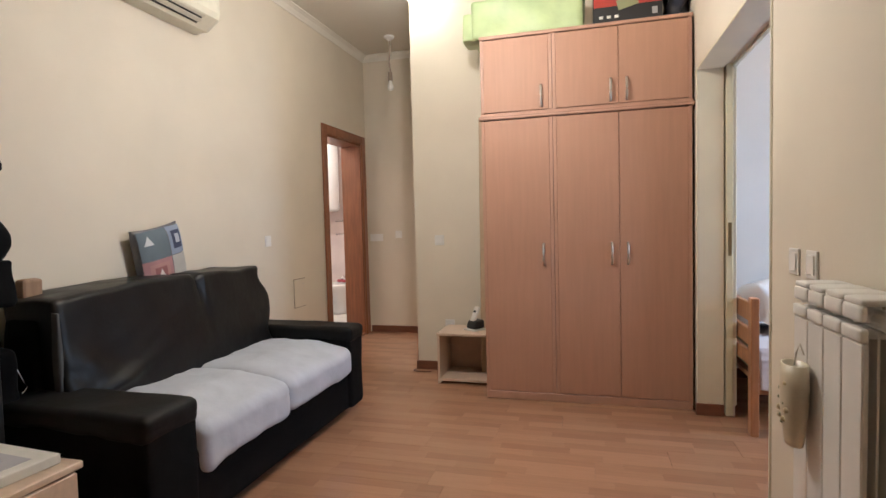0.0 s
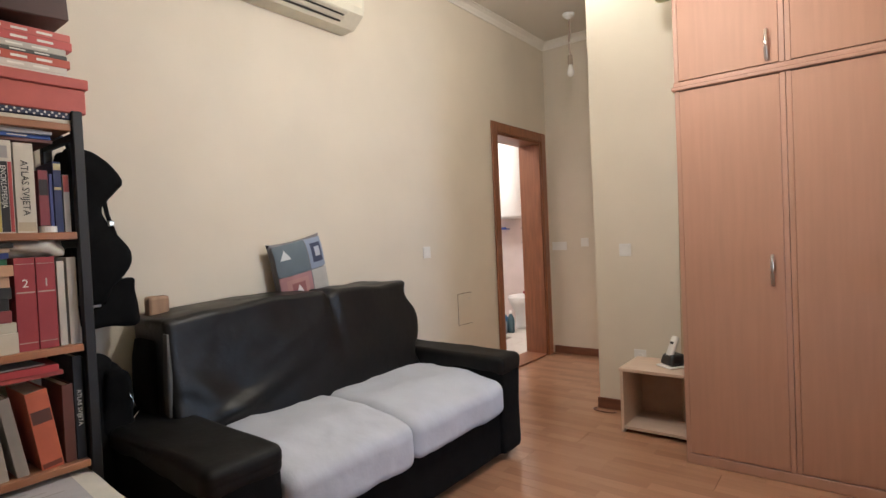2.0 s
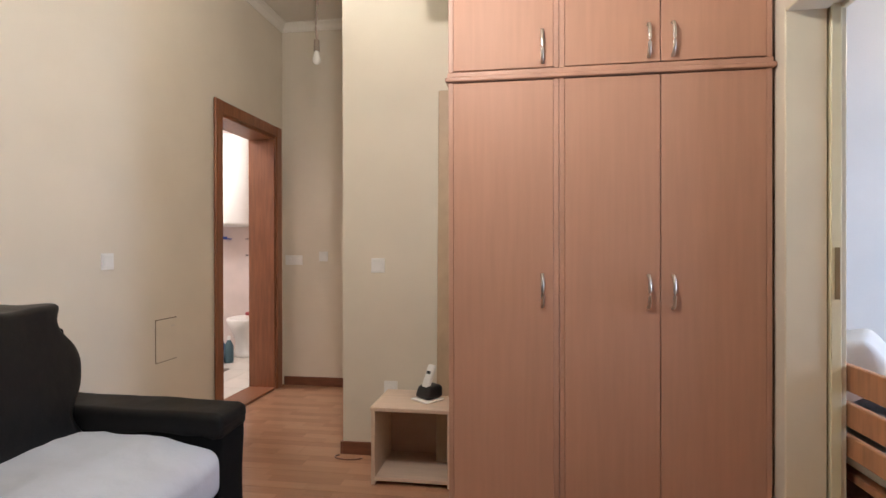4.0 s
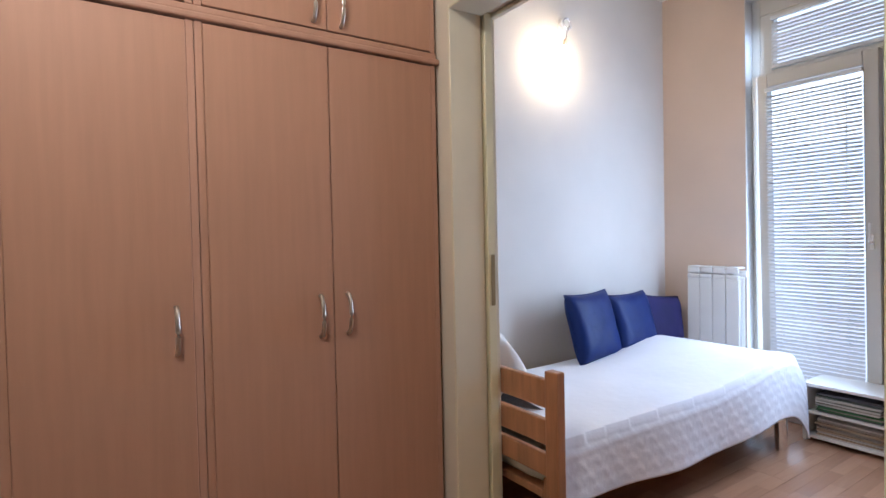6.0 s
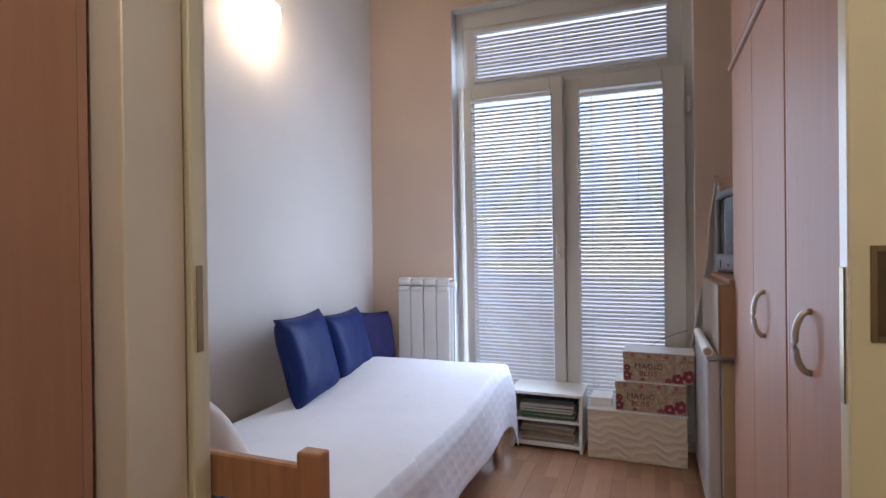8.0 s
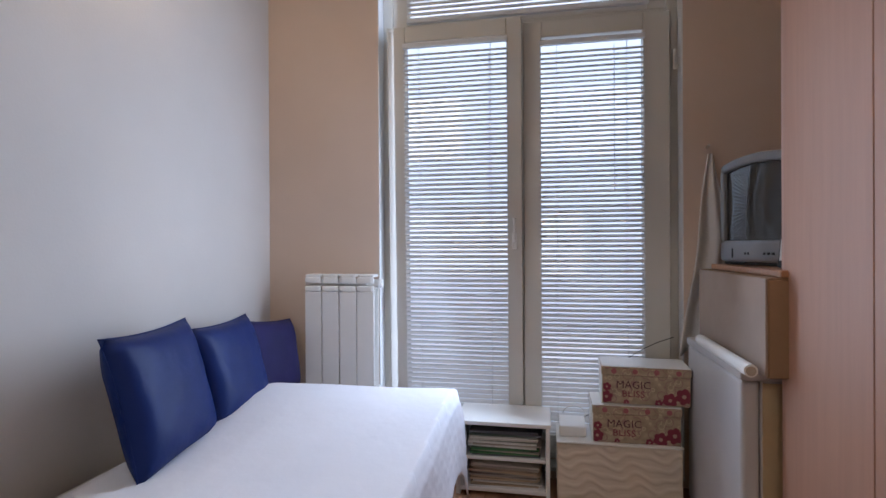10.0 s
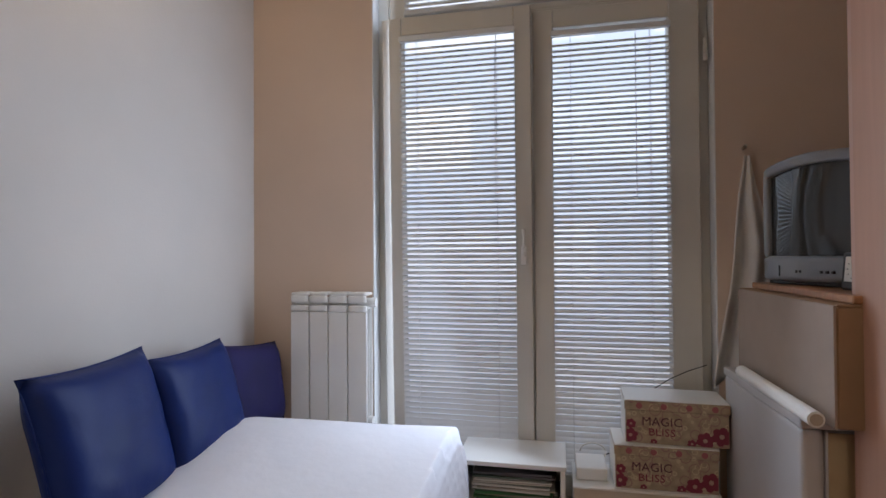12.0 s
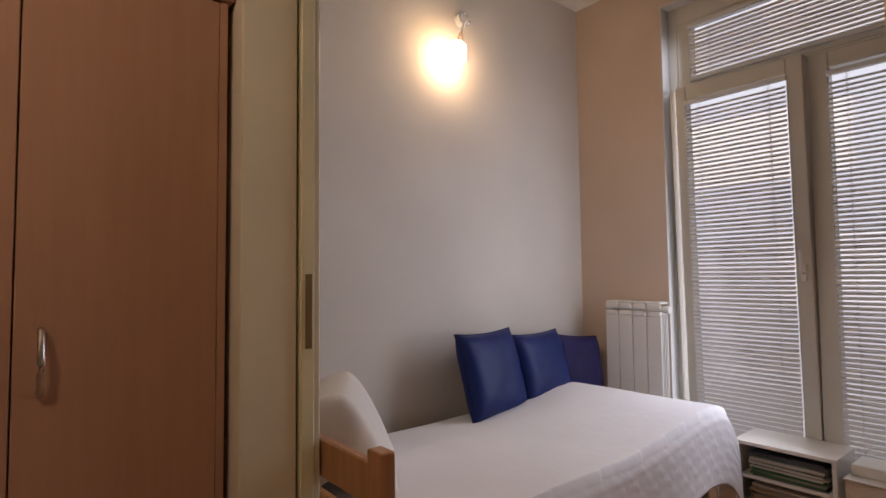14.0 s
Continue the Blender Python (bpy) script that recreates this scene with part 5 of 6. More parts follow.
def sash(name, y0, y1, z0, z1, tilt, xs, ws, wn_):
    s = thing(name, Matrix.Translation((EX + X0 + xs, WY0, z0)) @ pose(0, 0, 0, 0, -tilt, 0), "white plastic balcony door sash" + (", tilted open" if tilt else ", shut"), "sash")
    s.parent = win
    s.matrix_parent_inverse = win.matrix_world.inverted()
    h = z1 - z0
    fw = 0.08
    bm = bmesh.new()
    for b in ((-0.03, y0, 0, 0.035, y0 + ws, h), (-0.03, y1 - wn_, 0, 0.035, y1, h), (-0.03, y0 + ws, 0, 0.035, y1 - wn_, 0.09), (-0.03, y0 + ws, h - fw, 0.035, y1 - wn_, h)):
        box(bm, *b, 0.004)
    part("sash_frame", bm, M_PVC, s)
    g = part("pane", box(bmesh.new(), 0.012, y0 + ws, 0.09, 0.016, y1 - wn_, h - fw), M_GLASS, s)
    g.visible_shadow = False
    return s


MID = 3.568 - WY0
sl = sash("sash", MID + 0.005, 4.235 - WY0, WZ0 + 0.04, 2.182, 1.6, -0.012, 0.072, 0.092)
sr = sash("sash", 0.045, MID, WZ0 + 0.04, 2.175, 0.0, -0.012, 0.118, 0.084)
g = part("pane", box(bmesh.new(), X0 + 0.035, fr, 2.205, X0 + 0.039, FW - fr, WZ1 - 0.11), M_GLASS, win)
g.visible_shadow = False
part("cover_strip", box(bmesh.new(), 0.036, MID - 0.03, 0.0, 0.044, MID + 0.05, 2.06, 0.002), M_PVC, sr)
hd = bmesh.new()
box(hd, -0.04, MID + 0.03, 0.98, -0.0305, MID + 0.055, 1.06, 0.003)
tube(hd, [(-0.04, MID + 0.042, 1.02), (-0.062, MID + 0.042, 1.02), (-0.068, MID + 0.042, 1.03), (-0.068, MID + 0.042, 1.13)], 0.008, 8)
part("sash_handle", hd, M_WHITE, sl, smooth=False)
for z in (0.3, 1.9):
    bm = bmesh.new()
    cyl(bm, (X0 - 0.05, 0.024, z), (X0 - 0.05, 0.024, z + 0.09), 0.009, None, 10)
    part("hinge", bm, M_PVC, win)
bm = bmesh.new()
box(bm, -0.02, 0.003, WZ0 - 0.02, X0 - 0.002, FW - 0.003, WZ0 + 0.0005, 0.003)
part("window_sill", bm, M_PVC, win)

random.seed(3)
slat_mesh = {}


def blind(name, y0, y1, z0, z1, x, label, lead=0.0, tilt_deg=43, parent_m=Matrix()):
    b = thing(name, parent_m @ pose(x, y0, z0, 0, lead, 0), label, "venetian blind", "venetian blinds on the window")
    w, h = y1 - y0, z1 - z0
    bx("head_rail", M_BLIND, b, -0.013, 0, h - 0.022, 0.013, w, h, 0.002)
    bx("bottom_rail", M_BLIND, b, -0.011, 0.002, 0, 0.011, w - 0.002, 0.012, 0.003)
    key = round(w, 3)
    if key not in slat_mesh:
        bm = bmesh.new()
        rows = []
        for k in range(5):
            a = (k / 4 - 0.5) * 0.025
            rows.append([bm.verts.new((a, 0.003, 0.0022 * (1 - (a / 0.0125) ** 2))), bm.verts.new((a, w - 0.003, 0.0022 * (1 - (a / 0.0125) ** 2)))])
        for p, q in zip(rows, rows[1:]):
            bm.faces.new((p[0], p[1], q[1], q[0]))
        slat_mesh[key] = mesh_of("slat", bm, M_BLIND, True)
    n = int((h - 0.04) / 0.0235)
    for k in range(n):
        s = new("slat", slat_mesh[key])
        s.parent = b
        s.matrix_basis = pose(0, 0, 0.024 + k * 0.0235, random.uniform(-0.12, 0.12), -tilt_deg + random.uniform(-3, 3), 0)
    for y in ((0.08, w - 0.08) if w < 0.8 else (0.12, w / 2, w - 0.12)):
        bm = bmesh.new()
        for dx in (-0.0105, 0.0105):
            tube(bm, [(dx, y, 0.01), (dx, y, h - 0.02)], 0.0011, 5)
        part("ladder_cord", bm, M_BLIND, b)
    return b


MS = Matrix.Translation((EX + X0 - 0.012, WY0, WZ0 + 0.04)) @ pose(0, 0, 0, 0, -1.6, 0)
blind("blind", 3.64 - WY0, 4.15 - WY0, 0.10, 1.99, -0.042, "white venetian blind lowered over the tilted sash", parent_m=MS)
MS2 = Matrix.Translation((EX + X0 - 0.012, WY0, WZ0 + 0.04))
blind("blind", 3.012 - WY0, 3.49 - WY0, 0.10, 1.972, -0.044, "white venetian blind lowered over the shut sash", parent_m=MS2)
blind("blind", 2.985, 4.155, 2.225, 2.56, EX + X0 - 0.016, "white venetian blind over the transom light", tilt_deg=66)
for y in (3.73, 3.15):
    wd = thing("blind_wand", pose(EX + X0 - 0.075, y, 1.35), "clear plastic tilt wand hanging from a blind", "blind wand")
    bm = bmesh.new()
    tube(bm, [(0, 0, 0), (0.004, 0, 0.68)], 0.002, 6)
    part("wand", bm, paint((0.72, 0.72, 0.72), 0.2), wd)

# ---- daylight outside ----
ext = bpy.data.materials.new("glowing_facade")
ext.use_nodes = True
en = ext.node_tree
eb = en.nodes["Principled BSDF"]
tcx = en.nodes.new("ShaderNodeTexCoord")
br = en.nodes.new("ShaderNodeTexBrick")
br.inputs["Scale"].default_value = 0.11
br.inputs["Mortar Size"].default_value = 0.06
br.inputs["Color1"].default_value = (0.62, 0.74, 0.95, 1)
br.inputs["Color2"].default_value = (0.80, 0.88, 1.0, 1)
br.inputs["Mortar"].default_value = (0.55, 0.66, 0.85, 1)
mpx = en.nodes.new("ShaderNodeMapping")
mpx.inputs["Rotation"].default_value = (0, radians(90), radians(90))
en.links.new(tcx.outputs["Object"], mpx.inputs["Vector"])
en.links.new(mpx.outputs["Vector"], br.inputs["Vector"])
en.links.new(br.outputs["Color"], eb.inputs["Base Color"])
# The facade is no lamp: emission puts the daylight into its surface.
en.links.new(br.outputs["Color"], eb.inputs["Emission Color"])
eb.inputs["Emission Strength"].default_value = FACADE_GLOW
structure("backdrop", [(11.0, -14, -4, 11.2, 22, 16)], ext, "pale facade across the street, glowing in place of daylight", "backdrop")
structure("ground", [(EX + 0.3, -14, -4.2, 11.0, 22, -4.0)], paint((0.25, 0.25, 0.25)), "grey street far below the window", "ground")
wl = lamp("window_light", "AREA", (EX - 0.23, 3.58, 1.30), WINDOW_POWER, DAY, 0.6, (1.63, 4.42, 1.13))
wl.data.shape = "RECTANGLE"
wl.data.size_y = 1.35
wl.data.spread = radians(180)
rv = lamp("window_edge_light", "AREA", (EX + 0.012, WY1 - 0.085, 1.32), 3.2, DAY, 0.07, (EX + 0.012, WY1 + 1, 1.32))
rv.data.shape = "RECTANGLE"
rv.data.size_y = 2.3

# ---- shelf cube with magazines, boxes by the window ----
cu = open_cube(pose(3.123, 3.858, 0, 0, 0, -90), 0.408, 0.27, 0.328, "small white-topped open shelf unit full of magazines", M_WHITE, 0.155)
random.seed(11)
for base, n in ((0.039, 13), (0.17, 14)):
    zz = base
    for k in range(n):
        th = random.uniform(0.004, 0.0085)
        c = random.choice(((0.50, 0.46, 0.40), (0.62, 0.60, 0.55), (0.10, 0.13, 0.10), (0.05, 0.16, 0.06), (0.30, 0.27, 0.24), (0.66, 0.62, 0.55), (0.09, 0.09, 0.10), (0.34, 0.30, 0.25)))
        if base < 0.1 and random.random() < 0.5:
            c = random.choice(((0.45, 0.33, 0.22), (0.35, 0.30, 0.25)))
        mz = thing("magazine", pose(3.143 + random.uniform(0, 0.02), 3.648 + random.uniform(-0.012, 0.012), zz, random.uniform(-1.0, 1.0), 0, random.uniform(-4, 4)), "worn magazine lying in a shelf unit pile", "magazine", "magazines in the shelf unit")
        bx("booklet", paint(c, 0.6), mz, 0.0, -0.15, 0, 0.18, 0.15, th, 0.0008)
        zz += th + 0.001
        if zz > base + (0.10 if base < 0.1 else 0.105):
            break

lbx = thing("storage_box", pose(3.095, 3.42, 0, 0, 0, -90), "large cream box with wavy relief front, standing on the floor", "box")
M_CREAMB = mat("cream_card", (0.66, 0.57, 0.46), 0.6, vary=0.05)
bx("body", M_CREAMB, lbx, 0.0, 0.012, 0.0, 0.50, 0.24, 0.262, 0.003)
bm = bmesh.new()
def wave(u, v):
    x, z = 0.004 + 0.492 * u, 0.004 + 0.252 * v
    q = math.sin(z * 150 + 2.0 * math.sin(x * 34) + 1.1 * math.sin(x * 61 + z * 30))
    return (x, 0.0095 - 0.003 * max(0, q) ** 0.5, z)
grid(bm, 90, 60, wave)
part("wavy_front", bm, M_CREAMB, lbx, smooth=True)
bx("lid", M_WHITE, lbx, -0.003, 0.003, 0.2625, 0.503, 0.243, 0.270, 0.002)


def printed_card():
    """Beige card printed with small pale and reddish rings."""
    m = mat("flower_print", (0.40, 0.31, 0.21), 0.6, vary=0.25, scale=30)
    nt = m.node_tree
    b = nt.nodes["Principled BSDF"]
    base = b.inputs["Base Color"].links[0].from_socket
    tc = nt.nodes["Texture Coordinate"]
    for scale, lo, hi, color in ((34, 0.30, 0.40, (0.56, 0.46, 0.30, 1)), (23, 0.42, 0.50, (0.30, 0.16, 0.15, 1))):
        vo = nt.nodes.new("ShaderNodeTexVoronoi")
        vo.inputs["Scale"].default_value = scale
        nt.links.new(tc.outputs["Object"], vo.inputs["Vector"])
        rp_ = nt.nodes.new("ShaderNodeValToRGB")
        rp_.color_ramp.interpolation = "CONSTANT"
        els = rp_.color_ramp.elements
        els[0].color = (0, 0, 0, 1)
        els[1].position = lo
        els[1].color = (0.75, 0.75, 0.75, 1)
        e = els.new(hi)
        e.color = (0, 0, 0, 1)
        nt.links.new(vo.outputs["Distance"], rp_.inputs["Fac"])
        mx = nt.nodes.new("ShaderNodeMix")
        mx.data_type = "RGBA"
        nt.links.new(rp_.outputs["Color"], mx.inputs["Factor"])
        nt.links.new(base, mx.inputs[6])
        mx.inputs[7].default_value = color
        base = mx.outputs[2]
    nt.links.new(base, b.inputs["Base Color"])
    return m


def flower_box(m, label):
    f = thing("storage_box", m, label, "box", "flowered boxes by the window")
    M_F = printed_card()
    w, d, h = 0.355, 0.20, 0.155
    bx("body", M_F, f, 0.004, 0.004, 0, w - 0.004, d - 0.004, h - 0.0355, 0.002)
    ld = bx("lid", M_F, f, 0.0, 0.0, h - 0.035, w, d, h - 0.001, 0.003)
    bx("lid_top", M_WHITE, ld, 0.001, 0.001, h - 0.0008, w - 0.001, d - 0.001, h + 0.002, 0.001, "white lid top")
    bx("side_film", M_WHITE, f, 0.0005, 0.006, 0.002, 0.0036, d - 0.006, h - 0.036, 0.0, "shiny pale side")
    bx("lid_film", M_WHITE, ld, -0.0016, 0.003, h - 0.034, -0.0002, d - 0.003, h - 0.002, 0.0, "shiny pale side")
    crimson = paint((0.21, 0.025, 0.05))
    letters("lettering", "MAGIC", 0.044, paint((0.10, 0.03, 0.04)), f, pose(0.128, 0.0028, 0.080) @ pose(0, 0, 0, 90, 0, 0), stretch=1.0)
    letters("lettering", "BLISS", 0.038, crimson, f, pose(0.128, 0.0028, 0.042) @ pose(0, 0, 0, 90, 0, 0), stretch=1.1)
    for cx, cz, r in ((0.272, 0.024, 0.030), (0.326, 0.042, 0.034), (0.228, 0.010, 0.016), (0.022, 0.070, 0.018), (0.020, 0.028, 0.026), (0.10, 0.008, 0.012)):
        bm = bmesh.new()
        for k in range(6):
            a = k * math.pi / 3 + 0.3
            px, pz = cx + r * 0.62 * math.cos(a), cz + r * 0.62 * math.sin(a)
            pts = [(px + r * 0.40 * math.cos(q), pz + r * 0.40 * math.sin(q)) for q in [j * math.pi / 6 for j in range(12)]]
            vs = [bm.verts.new((min(w - 0.006, max(0.006, x)), 0.0022 + 0.0002 * k, min(h - 0.038, max(0.003, z)))) for x, z in pts]
            bm.faces.new(vs)
        part("flower", bm, crimson, f)
        bm = bmesh.new()
        cyl(bm, (cx, 0.0016, max(0.008, cz)), (cx, 0.0036, max(0.008, cz)), r * 0.2, None, 10)
        part("flower_centre", bm, paint((0.46, 0.30, 0.24)), f)
    for k in range(4):
        bm = bmesh.new()
        cyl(bm, (0.05 + k * 0.085, -0.001, h - 0.018), (0.05 + k * 0.085, -0.0001, h - 0.018), 0.011, None, 12)
        part("ornament", bm, paint((0.36, 0.11, 0.12)), ld)
    return f


f1 = flower_box(pose(3.115, 3.275, 0.2705, 0, 0, -90), "flowered cardboard box with white lid stacked by the window")
f2 = copy_thing(f1, pose(3.14, 3.235, 0.429, 0, 0, -92))
tr = thing("white_tray", pose(3.16, 3.36, 0.2705), "small white power supply box beside the flowered boxes", "power supply")
bx("case", M_WHITE, tr, 0, -0.065, 0, 0.16, 0.05, 0.045, 0.004)
cbm = thing("power_cable", pose(3.28, 3.0, 0.2705), "thin black cable running up beside the blind", "cable")
bm = bmesh.new()
tube(bm, [(0.055, 0.31, 0.03), (0.06, 0.27, 0.045), (0.065, 0.22, 0.09), (0.065, 0.16, 0.20), (0.065, 0.10, 0.31), (0.07, 0.04, 0.35), (0.07, -0.03, 0.385), (0.075, -0.10, 0.41)], 0.0018, 6)
part("cable", bm, M_BLACK, cbm, smooth=True)
cbw = thing("power_cable", pose(3.30, 3.36, 0.27), "thin white looped cable below the blind", "cable")
bm = bmesh.new()
tube(bm, [(0.0, -0.02 + 0.05 * math.cos(a * 0.45), 0.06 + 0.035 * math.sin(a * 0.45)) for a in range(12)], 0.003, 6)
part("cable", bm, M_WHITE, cbw, smooth=True)

# ---- fridge with cartons and television ----
M_FRIDGE = mat("fridge_enamel", (0.50, 0.48, 0.47), 0.4, vary=0.06, scale=5)
fg = thing("small_fridge", pose(2.585, 2.24, 0), "small white fridge standing beside the wardrobe", "fridge")
bx("body", M_FRIDGE, fg, 0.0, 0.0, 0.02, 0.63, 0.58, 0.675, 0.006, seg=2)
# Thin side sheet in a darker, yellower tone than the body.
bx("side_panel", paint((0.46, 0.34, 0.20), 0.6), fg, -0.004, 0.004, 0.03, -0.0005, 0.576, 0.67, 0.001, "darker beige-yellow side panel")
bx("door", M_FRIDGE, fg, 0.0, 0.5815, 0.03, 0.63, 0.635, 0.675, 0.012, seg=3)
bx("top", M_FRIDGE, fg, -0.004, -0.002, 0.676, 0.634, 0.638, 0.705, 0.006, seg=2)
for x in (0.05, 0.55):
    for y in (0.05, 0.5):
        part("foot", cyl(bmesh.new(), (x, y, 0), (x, y, 0.02), 0.02, None, 12), M_BLACK, fg)
ct = thing("carton", pose(2.49, 2.27, 0.7055), "large flat beige cardboard carton lying on the fridge", "carton")
bx("panel", M_CARD, ct, 0.10, 0.565, 0.0, 0.68, 0.57, 0.288, 0.001, "pale front flap")
bx("box", M_CARDD, ct, 0.0, 0.0, 0.0, 0.68, 0.564, 0.286, 0.004)
bx("flap", M_CARD, ct, 0.0, 0.565, 0.0, 0.0995, 0.571, 0.289, 0.001)
bx("flap", M_CARDD, ct, 0.0, 0.30, 0.287, 0.68, 0.563, 0.291, 0.001)
bt = thing("wooden_board", pose(2.49, 2.30, 0.998), "brown wooden board under the television", "board")
bx("board", M_PINE, bt, 0.0, 0.0, 0, 0.66, 0.50, 0.02, 0.003)
rl = thing("paper_roll", pose(2.495, 2.878, 0.7255), "white paper roll lying on the fridge edge", "paper roll")
bm = bmesh.new()
tube(bm, [(0.0, 0.0, 0.0), (0.54, -0.006, 0.0)], 0.0195, 18)
part("paper", bm, M_PAPERW, rl, smooth=False)
part("core", cyl(bmesh.new(), (-0.003, 0, 0), (-0.0006, 0, 0), 0.014, None, 16), paint((0.45, 0.38, 0.3)), rl)

tv = thing("television", pose(2.888, 2.717, 1.0185, 0, 0, 199.8), "small silver tube television with a dark curved screen", "television")
M_SILVER = mat("silver_plastic", (0.23, 0.235, 0.25), 0.42, 0.2, vary=0.04)
TWD, TH = 0.39, 0.402


def tv_bow(p):
    """Bows the front outwards and lowers the top towards the sides."""
    return Vector((p.x, p.y + 0.55 * p.x * p.x, p.z - (0.55 * p.x * p.x if p.z > 0.3 else 0)))


bm = bmesh.new()
soft_box(bm, -TWD / 2, -0.032, 0.012, TWD / 2, 0.045, 0.092, 0.016, 12, 0, 1, tv_bow)
cpanel = part("control_panel", bm, M_SILVER, tv, "silver lower control panel", smooth=True)
bm = bmesh.new()
soft_box(bm, -TWD / 2 + 0.03, -0.012, 0.0, TWD / 2 - 0.03, 0.2, 0.014, 0.006, 6)
part("foot", bm, M_BLACK, tv, smooth=True)
bm = bmesh.new()
for a, b, c, d in ((-TWD / 2, -TWD / 2 + 0.030, 0.088, TH - 0.012), (TWD / 2 - 0.022, TWD / 2, 0.088, TH - 0.012), (-TWD / 2 + 0.004, TWD / 2 - 0.004, TH - 0.036, TH)):
    soft_box(bm, a, -0.030, c, b, 0.05, d, 0.012, 14, 0, 1, tv_bow)
part("bezel", bm, M_SILVER, tv, "silver screen frame", smooth=True)
bm = bmesh.new()
SW, SH = TWD - 0.040, TH - 0.118
def glassf(u, v):
    a, b = u * 2 - 1, v * 2 - 1
    x = a * SW / 2 + 0.003
    return (x, -0.012 - 0.014 * (1 - a * a) * (1 - b * b) + 0.55 * x * x, 0.088 + SH * v)
grid(bm, 22, 16, glassf)
part("screen", bm, mat("dark_screen_glass", (0.030, 0.030, 0.028), 0.06, vary=0.05, spec=0.6), tv, "dark curved glass screen", smooth=True)
bm = bmesh.new()
soft_box(bm, -TWD / 2 + 0.01, 0.045, 0.02, TWD / 2 - 0.01, 0.36, TH - 0.02, 0.05, 10, 0, 1, lambda p: Vector((p.x * (1 - 1.1 * max(0, p.y - 0.10)), p.y, 0.02 + (p.z - 0.02) * (1 - 0.9 * max(0, p.y - 0.10)))))
part("housing", bm, paint((0.12, 0.12, 0.13), 0.5), tv, "dark grey rear housing", smooth=True)
for x in (-0.03, -0.015, 0.06, 0.08, 0.10):
    part("button", box(bmesh.new(), x, -0.0335, 0.04, x + 0.008, -0.026, 0.048, 0.001), M_BLACK, cpanel)
part("port_cover", box(bmesh.new(), -0.10, -0.030, 0.028, -0.098, -0.022, 0.062, 0.0), M_BLACK, cpanel, "dark seam of the flap")

ck = thing("alarm_clock", pose(2.655, 2.70, 1.0185, -6, 0, 195), "small square black alarm clock with a white dial", "clock")
bx("case", M_BLACK, ck, -0.05, -0.02, 0, 0.05, 0.02, 0.10, 0.006, seg=2)
dl = bx("dial", M_PAPERW, ck, -0.037, -0.0215, 0.022, 0.037, -0.0202, 0.088, 0.0)
for a, ln in ((40, 0.02), (150, 0.026)):
    bm = bmesh.new()
    box(bm, -0.0015, -0.0228, 0, 0.0015, -0.0217, ln)
    bmesh.ops.rotate(bm, verts=bm.verts, matrix=Matrix.Rotation(radians(a), 3, "Y"))
    bmesh.ops.translate(bm, verts=bm.verts, vec=(0, 0, 0.055))
    part("clock_hand", bm, M_INK, dl)
for k in range(12):
    a = k * math.pi / 6
    part("mark", box(bmesh.new(), 0.028 * math.sin(a) - 0.0015, -0.0222, 0.055 + 0.028 * math.cos(a) - 0.0015, 0.028 * math.sin(a) + 0.0015, -0.0216, 0.055 + 0.028 * math.cos(a) + 0.0015), M_INK, dl)

cth = thing("hanging_cloth", pose(EX - 0.004, 2.757, 0.60), "white cloth hung on a hook on the wall", "cloth")
bm = bmesh.new()
def clothf(u, v):
    """Gathered at the hook, v = 1, and falling open towards its low corner."""
    low = 1 - v
    left = 0.125 * low
    width = 0.022 + 0.115 * min(1, low / 0.4) + 0.03 * low
    fold = 0.5 + 0.5 * math.sin(u * 11 + 2.2 * low + 0.6 * math.sin(low * 5))
    x = -0.006 - (0.010 + 0.026 * min(1, low * 1.8)) * fold
    return (x, left - width * u + 0.006 * math.sin(low * 9), 0.90 * v + 0.10 * u * low * low)
grid(bm, 26, 30, clothf)
ob = part("fabric", bm, mat("white_cloth", (0.70, 0.66, 0.62), 0.9, vary=0.04, bump=0.1), cth, smooth=True)
md = ob.modifiers.new("thick", "SOLIDIFY")
md.thickness = 0.004
part("hook", cyl(bmesh.new(), (0.003, 0, 0.93), (-0.03, 0, 0.935), 0.006, None, 10), M_STEEL, cth)

# ---- bathroom seen through its door ----
M_TILE = mat("pink_beige_tile", (0.66, 0.56, 0.52), 0.25, vary=0.08, scale=4, random_tone=0.03)
M_FTILE = mat("pale_floor_tile", (0.66, 0.60, 0.54), 0.3, vary=0.06, scale=5)
structure("wall_bath_north", [(-4.5, 7.40, 0, WX + 0.3, 7.55, TOP)], M_TILE, "pink-beige tiled bathroom wall", "wall")
structure("wall_bath_west", [(-4.5, 4.5, 0, -4.35, 7.40, TOP)], M_TILE, "pink-beige tiled bathroom wall", "wall")
structure("wall_bath_south", [(-4.35, 4.5, 0, WX - 0.2, 4.65, TOP)], M_TILE, "pink-beige tiled bathroom wall", "wall")
structure("wall_bath_east", [(WX - 0.2, HY + 0.15, 0, WX, 7.40, TOP)], M_TILE, "pink-beige tiled bathroom wall", "wall")
bt_floor = thing("floor_bathroom", pose(-4.35, 4.65, 0), "pale tiled bathroom floor", "floor", kind="structure")
tile_bm = box(bmesh.new(), 0.002, 0.002, -0.008, 0.306, 0.302, 0.004, 0.0015)
tile_me = mesh_of("floor_tile", tile_bm, M_FTILE)
part("grout", box(bmesh.new(), 0, 0, -0.05, 2.05, 2.75, -0.0), paint((0.4, 0.36, 0.32)), bt_floor)
